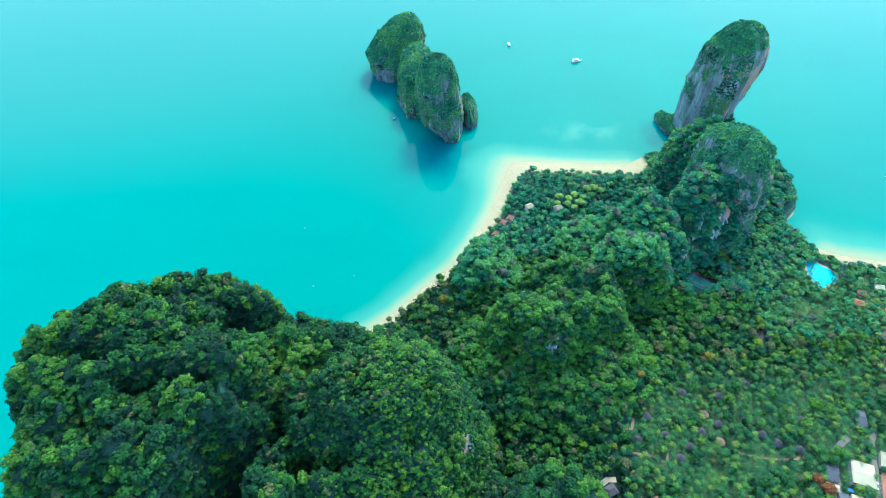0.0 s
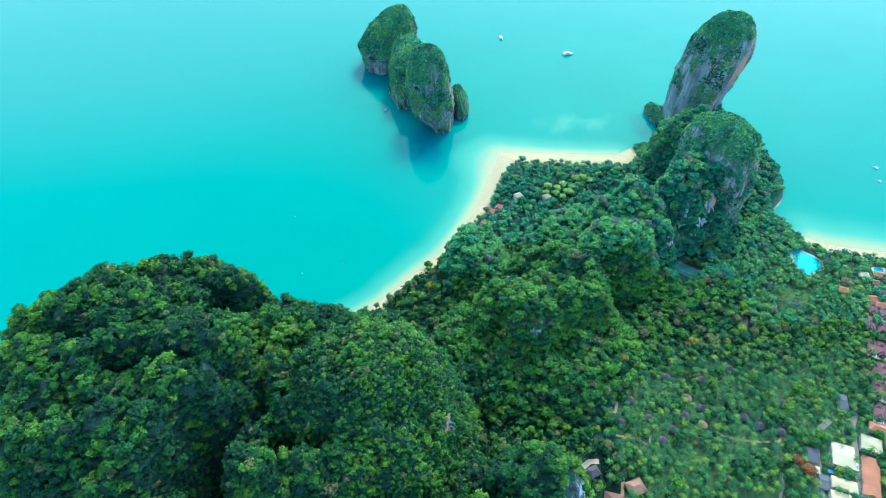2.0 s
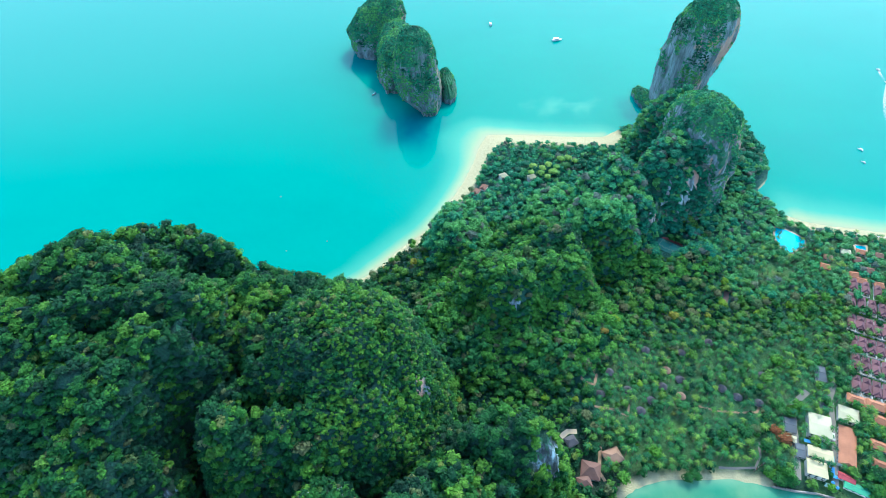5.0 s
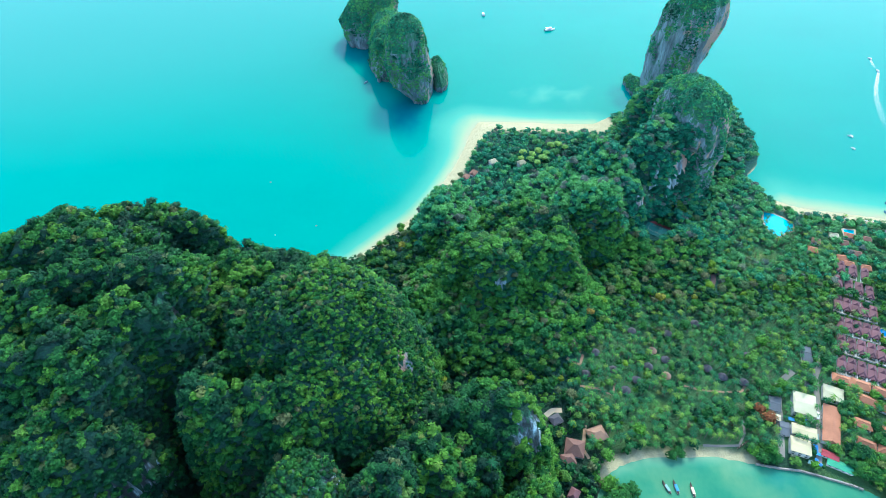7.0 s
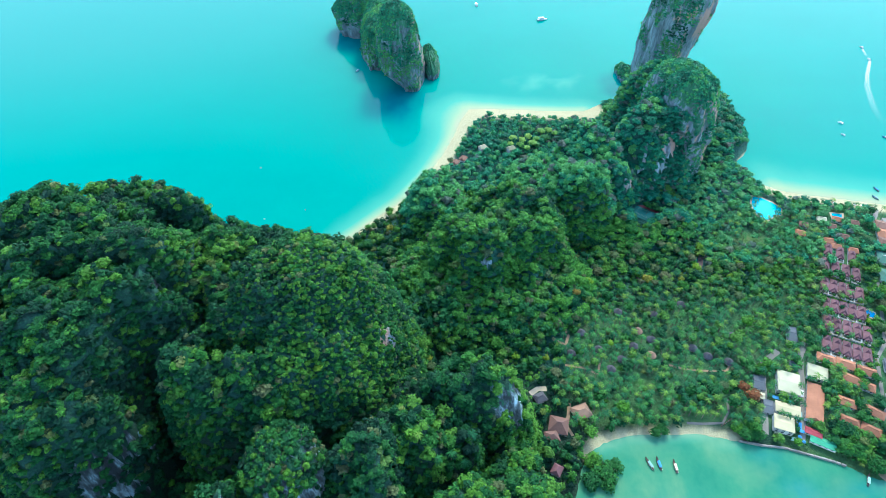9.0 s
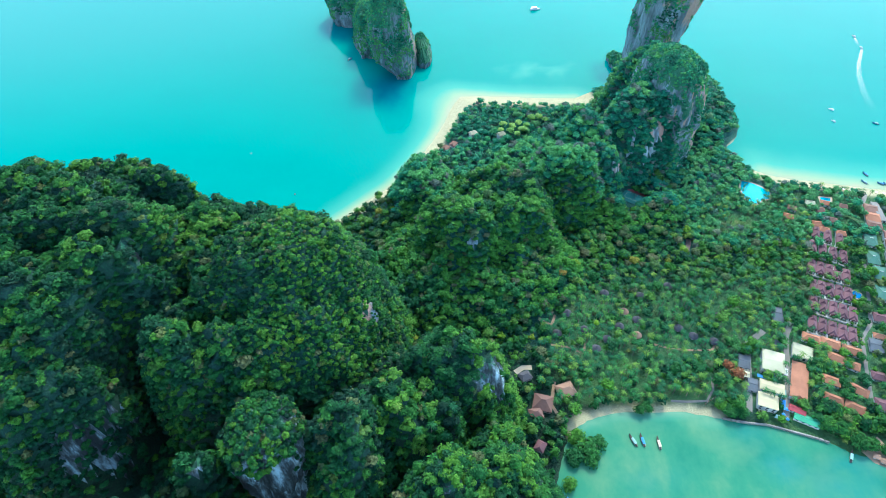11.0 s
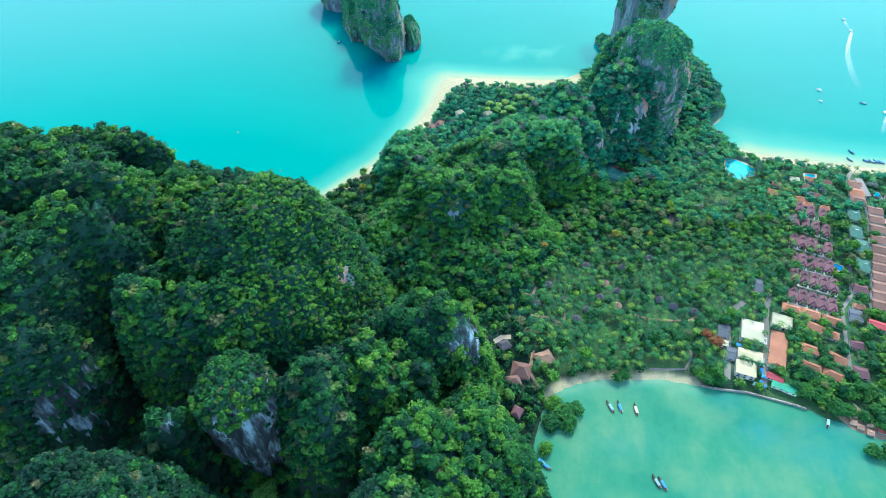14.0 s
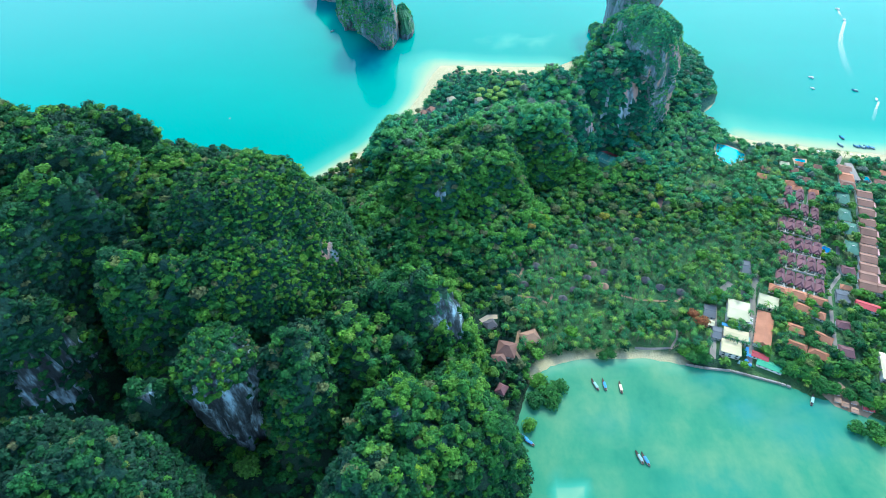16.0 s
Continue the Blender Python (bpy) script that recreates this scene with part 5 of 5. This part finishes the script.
# single crowns that stand out among the roofs and over the grove
for x, y, rad, tint in ((393, 207, 6.2, 0.45), (403, 203, 6.4, 0.74), (425, 218, 5.8, 0.82), (398, 253, 9.0, 0.5), (411, 189, 6.0, 0.55), (429, 191, 7.0, 0.4), (388, 166, 8.6, 0.4), (408, 177, 6.6, 0.6), (484, 308, 5.6, 0.9), (498, 313, 7.6, 0.8), (486, 298, 5.6, 0.91), (488, 330, 5.2, 0.3), (419, 290, 7.0, 0.9), (471, 267, 5.4, 0.86), (457, 262, 3.6, 0.8), (463, 275, 3.4, 0.97), (497, 345, 4.6, 0.6), (508, 352, 5, 0.88),
                        (525, 326, 7.2, 0.66), (470, 268, 6.0, 0.88), (486, 275, 4.8, 0.9), (514, 378, 9.6, 0.3), (424, 300, 6.0, 0.9), (446, 176, 6.6, 0.5), (456, 203, 6.4, 0.6), (463, 183, 7.0, 0.5), (449, 158, 6.0, 0.8), (436, 146, 6.8, 0.5), (427, 152, 6.4, 0.62),
                        (540, 322, 7.4, 0.5), (556, 359, 8.0, 0.4), (513, 264, 6.8, 0.55), (508, 240, 6.4, 0.6), (377, 232, 6.0, 0.6), (415, 262, 4.4, 0.5), (446, 292, 3.6, 0.3), (468, 318, 4.4, 0.35), (438, 214, 5.2, 0.62), (532, 406, 6.0, 0.5), (548, 432, 6.4, 0.42), (574, 408, 7.4, 0.45)):
    tree("garden_tree", "round bright green tree between the roofs" if 0.85 > tint > 0.6 else "olive-brown tree crown between the roofs" if tint > 0.85 else "round deep green tree between the roofs", x, y, rad, tint, 4.5, 0.85)
for x, y, rad, tint in ((417, 287, 6.4, 0.9), (484, 293, 5.0, 0.92), (382, 296, 5.2, 0.78), (346, 274, 8.0, 0.8), (373, 379, 4.8, 0.89), (353, 344, 8.0, 0.88), (329, 229, 7.2, 0.6), (420, 349, 5.2, 0.9), (304, 190, 7.0, 0.55), (347, 229, 6.0, 0.78),
                        (265, 371, 6.2, 0.88), (336, 446, 5.6, 0.89), (330, 340, 5.6, 0.9), (370, 371, 5.8, 0.88), (349, 331, 4.6, 0.97), (305, 370, 6.0, 0.9), (222, 371, 6.4, 0.8), (258, 336, 5.0, 0.82), (289, 352, 5.4, 0.78)):
    tree("grove_tree", "broad olive-brown tree crown standing over the palm grove" if tint > 0.85 else "broad fresh green tree crown standing over the palm grove", x, y, rad, tint, 8.0, 0.8)
shrub_spots = np.array([(x0 + (x1 - x0) * u - 6.2 + rng.normal(0, 0.9), y0 + (y1 - y0) * u - 13.6 + rng.normal(0, 0.7)) for x0, y0, x1, y1, n in ROWS for u in np.linspace(-0.1, 1.1, 12)])
shrub_spots = np.concatenate([shrub_spots, [(x1 + 6.5 + rng.normal(0, 1), y1 - 3 + k * 4 + rng.normal(0, 1)) for x0, y0, x1, y1, n in ROWS for k in range(5)]])
sv, sf, st = scatter(bush_protos, np.column_stack([shrub_spots, [gz(x, y) + 0.6 for x, y in shrub_spots]]), rng.uniform(1.0, 2.4, len(shrub_spots)), rng.uniform(0.8, 1.1, len(shrub_spots)), rng.choice([0.45, 0.6, 0.78, 0.82, 0.97], len(shrub_spots)), rng)
tagged(new("garden_shrubs", mesh_from("garden_shrubs", sv, sf, leaf_mat, {"tint": st})), "clipped yellow-green shrubs between the rows of bungalows", "shrubs", kind="stuff")
for x, y in ((455, 466), (470, 452), (480, 449), (520, 441), (570, 428), (580, 424), (590, 426), (604, 421), (440, 480), (433, 492)):
    tree("beach_tree", "low bushy tree at the back of the beach", x, y, 5 + 2 * rng.random(), 0.55 + 0.22 * rng.random(), 3.0, 0.75)
for x, y, rad, tint, h in ((-33, 63, 9.5, 0.84, 12), (85, 27, 5.0, 0.97, 5), (-24, 134, 6.0, 0.3, 6), (22, 102, 4.5, 0.82, 4), (-26, 157, 3.6, 0.97, 3), (-90, 140, 5.0, 0.9, 5)):
    tree("slope_tree", "bright lime-green tree crown standing out of the forest" if 0.85 > tint > 0.6 or tint > 0.95 else "greyish tree crown standing out of the forest", x, y, rad, tint, h, 0.85)
for x, y in ((33, 109), (52, 108), (56, 104), (62, 112), (81, 118), (76, 124), (40, 116), (28, 88), (70, 112), (88, 122)):
    plant_palm(x, y, rng.uniform(1.0, 1.25))
# trees behind the sand of the far beach: pale, bare or in yellow bloom
for x, y, tint, rad in ((-58, 386, 0.9, 4), (-44, 398, 0.92, 5), (-32, 402, 0.99, 5.5), (-24, 412, 0.93, 5), (22, 462, 0.5, 6), (-4, 446, 0.4, 5), (70, 536, 0.9, 5), (82, 556, 0.88, 5), (60, 522, 0.9, 4.5)):
    tree("beach_tree", "thin-leaved brownish tree at the back of the beach" if tint > 0.8 else "dark green tree at the back of the beach", x, y, rad, tint, 5.0, 0.8)
for x, y, rad in ((152, 575, 6), (163, 570, 6), (172, 578, 6), (160, 560, 6), (176, 562, 6.5), (190, 590, 6), (200, 592, 6), (168, 552, 5.5), (148, 562, 5), (208, 585, 5), (182, 572, 5)):
    tree("flowering_tree", "tree with pale yellow-green flowering crown", x, y, rad, rng.random(), 9.0, 0.75, group="yellow flowering trees", leaves=blossom_mat)


# ---- boats ----
boat_hull = paint("dark_boat_wood", (0.05, 0.04, 0.04), (0.14, 0.09, 0.06))
boat_white = paint("white_gelcoat", (0.75, 0.75, 0.75), (0.82, 0.82, 0.82))
boat_blue = paint("blue_canvas", (0.03, 0.22, 0.55), (0.06, 0.33, 0.7))
blue_hull = paint("blue_painted_hull", (0.03, 0.13, 0.24), (0.06, 0.22, 0.36))
boat_cream = paint("cream_canvas", (0.6, 0.52, 0.34), (0.72, 0.64, 0.45))
boat_teal = paint("teal_canvas", (0.2, 0.42, 0.42), (0.3, 0.5, 0.48))


def hull_mesh(length, beam, depth, rise, stern=0.6):
    """A boat's hull along +x, with a raised pointed bow and an open well."""
    bm, rows = bmesh.new(), []
    n = 12
    for k in range(n + 1):
        u = k / n
        w = beam / 2 * (stern + (1 - stern) * math.sin(min(1, u * 1.8) * math.pi / 2)) * (1 - max(0, (u - 0.5) / 0.5) ** 2.2) + 0.03
        zt = depth * 0.55 + rise * max(0, (u - 0.45) / 0.55) ** 2.4 + 0.2 * rise * max(0, 0.2 - u) / 0.2
        zb = -depth * 0.45 + rise * 0.75 * max(0, (u - 0.7) / 0.3) ** 2
        x = (u - 0.5) * length
        rows.append([bm.verts.new(q) for q in ((x, -w, zt), (x, -w * 0.75, zb * 0.6), (x, 0, zb), (x, w * 0.75, zb * 0.6), (x, w, zt), (x, w * 0.8, zt - 0.05), (x, 0, zt - 0.28), (x, -w * 0.8, zt - 0.05))])
    for a, b in zip(rows, rows[1:]):
        for k in range(8):
            bm.faces.new((a[k], b[k], b[(k + 1) % 8], a[(k + 1) % 8]))
    bm.faces.new(rows[0])
    bm.faces.new(rows[-1][::-1])
    bmesh.ops.recalc_face_normals(bm, faces=bm.faces)
    return bm


def longtail(x, y, turn, canvas, word, length=11.0, hull=None):
    t = thing("longtail_boat", "wooden longtail boat with " + word + " awning, afloat", "boat", pose(x, y, 0.2, 0, 0, turn), "longtail boats")
    part("hull", hull_mesh(length, 2.1, 1.0, 1.7), hull or boat_hull, t)
    part("gunwale", boxes((-length * 0.48, -0.95, 0.5, length * 0.1, -0.8, 0.68), (-length * 0.48, 0.8, 0.5, length * 0.1, 0.95, 0.68)), boat_cream, t)
    bm = bmesh.new()
    arc = [(math.sin(a) * 1.1, 1.75 + 0.3 * math.cos(a)) for a in np.linspace(-1.3, 1.3, 7)]
    front = [bm.verts.new((length * 0.16, yy, zz)) for yy, zz in arc] + [bm.verts.new((length * 0.16, yy, zz - 0.08)) for yy, zz in arc[::-1]]
    back = [bm.verts.new((-length * 0.34, yy, zz)) for yy, zz in arc] + [bm.verts.new((-length * 0.34, yy, zz - 0.08)) for yy, zz in arc[::-1]]
    m = len(front)
    for k in range(m):
        bm.faces.new((front[k], front[(k + 1) % m], back[(k + 1) % m], back[k]))
    bm.faces.new(front)
    bm.faces.new(back[::-1])
    part("awning", bm, canvas, t, word + " canvas awning")
    for px in (-length * 0.32, length * 0.14):
        for py in (-0.9, 0.9):
            part("awning_post", boxes((px - 0.04, py - 0.04, 0.5, px + 0.04, py + 0.04, 1.85)), wood_mat, t)
    part("engine", boxes((-length * 0.5, -0.25, 0.6, -length * 0.44, 0.25, 1.2)), dark_roof, t)
    part("propeller_shaft", boxes((-length * 0.66, -0.04, 0.5, -length * 0.48, 0.04, 0.6)), dark_roof, t)
    return t


for x, y, turn, cv, w in ((222, 142.5, 112, boat_teal, "grey-green"), (229.5, 142.5, 97, boat_blue, "blue"), (242, 140, 92, boat_cream, "cream"), (243.3, 81.5, 110, boat_teal, "white"), (247.3, 80, 110, boat_blue, "blue"),
                          (160, 98, 140, boat_blue, "blue"), (163, 94.5, 145, boat_blue, "blue"), (390, 127, 60, boat_teal, "dark"), (580, 477, 110, boat_blue, "blue"), (571, 462, 120, boat_teal, "grey"),
                          (589, 459, 140, boat_blue, "blue"), (595, 457.5, 130, boat_teal, "grey"), (600, 457.5, 125, boat_blue, "blue"), (605, 456, 130, boat_blue, "blue"), (648, 583, 150, boat_teal, "dark"),
                          (-70, 776, 50, boat_teal, "dark"), (-47, 836, 15, boat_cream, "pale")):
    longtail(x, y, turn, cv, w, 8.0 if y > 440 else 11.0, blue_hull if y > 440 else None)


def motor_boat(x, y, turn, length, label):
    t = thing("motor_boat", label, "boat", pose(x, y, 0.3, 0, 0, turn))
    part("hull", hull_mesh(length, length * 0.3, length * 0.14, length * 0.05, 0.85), boat_white, t)
    part("cabin", boxes((-length * 0.28, -length * 0.11, length * 0.05, length * 0.12, length * 0.11, length * 0.2)), boat_white, t)
    part("windscreen", boxes((length * 0.12, -length * 0.1, length * 0.1, length * 0.15, length * 0.1, length * 0.18)), glass_mat, t)
    part("canopy", boxes((-length * 0.42, -length * 0.13, length * 0.23, length * 0.16, length * 0.13, length * 0.245)), boat_white, t)
    part("engine", boxes((-length * 0.54, -length * 0.06, 0, -length * 0.49, length * 0.06, length * 0.12)), dark_roof, t)
    return t


for x, y, turn, ln in ((126, 1012, 100, 14), (239, 947, 10, 18), (605, 618, 130, 7.5), (595, 590, 120, 6), (665, 561, 75, 7), (742, 831, 110, 7.5), (734, 792, 95, 7.5)):
    motor_boat(x, y, turn, ln, "white motor yacht at anchor" if ln > 12 else "small white motor boat")


def buoy(x, y, color_mat, label):
    t = thing("buoy", label, "buoy", pose(x, y, 0))
    bm = bmesh.new()
    bmesh.ops.create_uvsphere(bm, u_segments=12, v_segments=8, radius=0.9)
    part("float", bm, color_mat, t)
    bm = bmesh.new()
    bmesh.ops.create_cone(bm, cap_ends=True, segments=8, radius1=0.12, radius2=0.06, depth=1.6, matrix=Matrix.Translation((0, 0, 1.3)))
    part("mast", bm, dark_roof, t)


for x, y, c in ((-171, 535, red_roof), (-102, 454, red_roof), (-147, 439, white_roof)):
    buoy(x, y, c, "small marker buoy afloat off the beach")


# ---- small things of the sea front ----
scooter_red, scooter_black = paint("red_lacquer", (0.4, 0.03, 0.03), (0.5, 0.05, 0.04), 2, 0.35), paint("black_lacquer", (0.02, 0.02, 0.02), (0.05, 0.05, 0.05), 2, 0.35)


def wheel(bm, x, r):
    bmesh.ops.create_cone(bm, cap_ends=True, segments=12, radius1=r, radius2=r, depth=0.12, matrix=Matrix.Translation((x, 0, r)) @ Euler((radians(90), 0, 0)).to_matrix().to_4x4())
    return bm


def scooter(x, y, turn, paint_mat, word):
    t = thing("motor_scooter", word + " motor scooter parked beside the promenade", "scooter", pose(x, y, gz(x, y) + 0.06, 0, 0, turn), "parked motor scooters")
    for px in (-0.62, 0.62):
        part("wheel", wheel(bmesh.new(), px, 0.25), scooter_black, t)
    part("body", boxes((-0.7, -0.16, 0.35, 0.0, 0.16, 0.7), (0.0, -0.12, 0.25, 0.5, 0.12, 0.4), (0.42, -0.15, 0.3, 0.6, 0.15, 0.95)), paint_mat, t)
    part("seat", boxes((-0.75, -0.15, 0.7, 0.05, 0.15, 0.8)), scooter_black, t)
    part("handlebar", boxes((0.45, -0.33, 0.97, 0.52, 0.33, 1.02)), scooter_black, t)


for k in range(12):
    scooter(290 + 1.1 * k * 0.8, 173.5 + 0.5 * k, 60 + rng.normal(0, 6), (scooter_red, scooter_black, boat_white)[k % 3], ("red", "black", "white")[k % 3])
for k in range(8):
    scooter(352.5 + 1.0 * k, 176 + 2.0 * k, 160 + rng.normal(0, 8), (scooter_black, boat_white, scooter_red)[k % 3], ("black", "white", "red")[k % 3])


def parasol(x, y, canvas, word):
    z = gz(x, y)
    t = thing("parasol", word + " canvas parasol over a table on the sea front", "parasol", pose(x, y, z), "parasols on the sea front")
    bm = bmesh.new()
    bmesh.ops.create_cone(bm, cap_ends=True, segments=8, radius1=1.6, radius2=0.08, depth=0.7, matrix=Matrix.Translation((0, 0, 2.6)))
    part("canopy", bm, canvas, t)
    bm = bmesh.new()
    bmesh.ops.create_cone(bm, cap_ends=True, segments=8, radius1=0.05, radius2=0.05, depth=2.6, matrix=Matrix.Translation((0, 0, 1.3)))
    part("pole", bm, boat_white, t)
    part("table", boxes((-0.6, -0.6, 0.7, 0.6, 0.6, 0.75)), wood_mat, t)


for x, y in ((352, 158), (350, 162), (354, 166), (530, 446), (537, 446), (545, 444), (553, 442), (514, 449), (505, 451), (572, 440), (580, 438)):
    parasol(x, y, boat_blue if y < 170 else boat_white, "blue" if y < 170 else "white")


def lean_to(x, y, w, d, turn, canvas, word):
    t = thing("awning", word + " sheet awning on posts between the shops", "awning", pose(x, y, gz(x, y), 0, 0, turn))
    ob = part("sheet", boxes((-w / 2, -d / 2, 2.9, w / 2, d / 2, 2.98)), canvas, t)
    ob.rotation_euler = (0.08, 0, 0)
    for px in (-w / 2 + 0.15, w / 2 - 0.15):
        for py in (-d / 2 + 0.15, d / 2 - 0.15):
            part("post", boxes((px - 0.06, py - 0.06, 0, px + 0.06, py + 0.06, 2.9)), wood_mat, t)


for x, y, w, d, cv, wd in ((352, 170, 4, 9, boat_blue, "blue"), (357, 180, 3.5, 8, boat_teal, "grey"), (367, 201, 4, 7, boat_white, "white"), (371, 177, 5, 4, boat_white, "white"), (345, 160, 6, 3.5, boat_teal, "grey"),
                           (372, 230, 6, 8, dark_roof, "dark"), (377, 232, 4, 5, boat_teal, "grey"), (354, 195, 3, 6, boat_blue, "blue"), (345, 197, 8, 3, boat_blue, "blue")):
    lean_to(x, y, w, d, AX, cv, wd)

# ---- wakes ----
foam_mat, ft, fp = mat("wake_foam")
fp.inputs["Base Color"].default_value, fp.inputs["Roughness"].default_value = (0.8, 0.85, 0.85, 1), 0.7
fade = ft.nodes.new("ShaderNodeAttribute")
fade.attribute_name = "foam"
tr = ft.nodes.new("ShaderNodeBsdfTransparent")
mx = ft.nodes.new("ShaderNodeMixShader")
a = math_n(ft, "MULTIPLY", fade.outputs["Fac"], ramp(ft, noise_tex(ft, place(ft), 0.35, 5, 0.7), [(0.3, (0.2, 0.2, 0.2)), (0.6, (1, 1, 1))]).outputs[0])
ft.links.new(a, mx.inputs[0])
ft.links.new(tr.outputs[0], mx.inputs[1])
ft.links.new(fp.outputs[0], mx.inputs[2])
ft.links.new(mx.outputs[0], ft.nodes["Material Output"].inputs[0])


def wake(pts, w0, w1):
    v, fo, n = [], [], 40
    px, py = [p[0] for p in pts], [p[1] for p in pts]
    for k in range(n):
        u = k / (n - 1)
        q = u * (len(pts) - 1)
        x, y = np.interp(q, range(len(pts)), px), np.interp(q, range(len(pts)), py)
        e = 0.02 * len(pts)
        dx, dy = np.interp(min(q + e, len(pts) - 1), range(len(pts)), px) - np.interp(q - e, range(len(pts)), px), np.interp(min(q + e, len(pts) - 1), range(len(pts)), py) - np.interp(q - e, range(len(pts)), py)
        l = math.hypot(dx, dy) + 1e-6
        w = (w0 + (w1 - w0) * u) / 2
        for s in (-1, -0.5, 0, 0.5, 1):
            v.append((x - dy / l * w * s, y + dx / l * w * s, 0.05))
            fo.append((1 - u) ** 1.3 * (1 - abs(s) ** 3) * (0.85 if abs(s) else 0.6))
    tagged(new("wake", mesh_from("wake", v, grid_faces(5, n), foam_mat, {"foam": fo})), "white foaming wake trailing behind a motor boat", "wake", kind="stuff")


wake([(734, 788), (708, 746), (690, 711), (672, 660), (661, 614)], 5, 13)
wake([(742, 828), (738, 812), (735, 798)], 4, 7)
wake([(666, 556), (651, 535), (634, 510)], 3, 6)
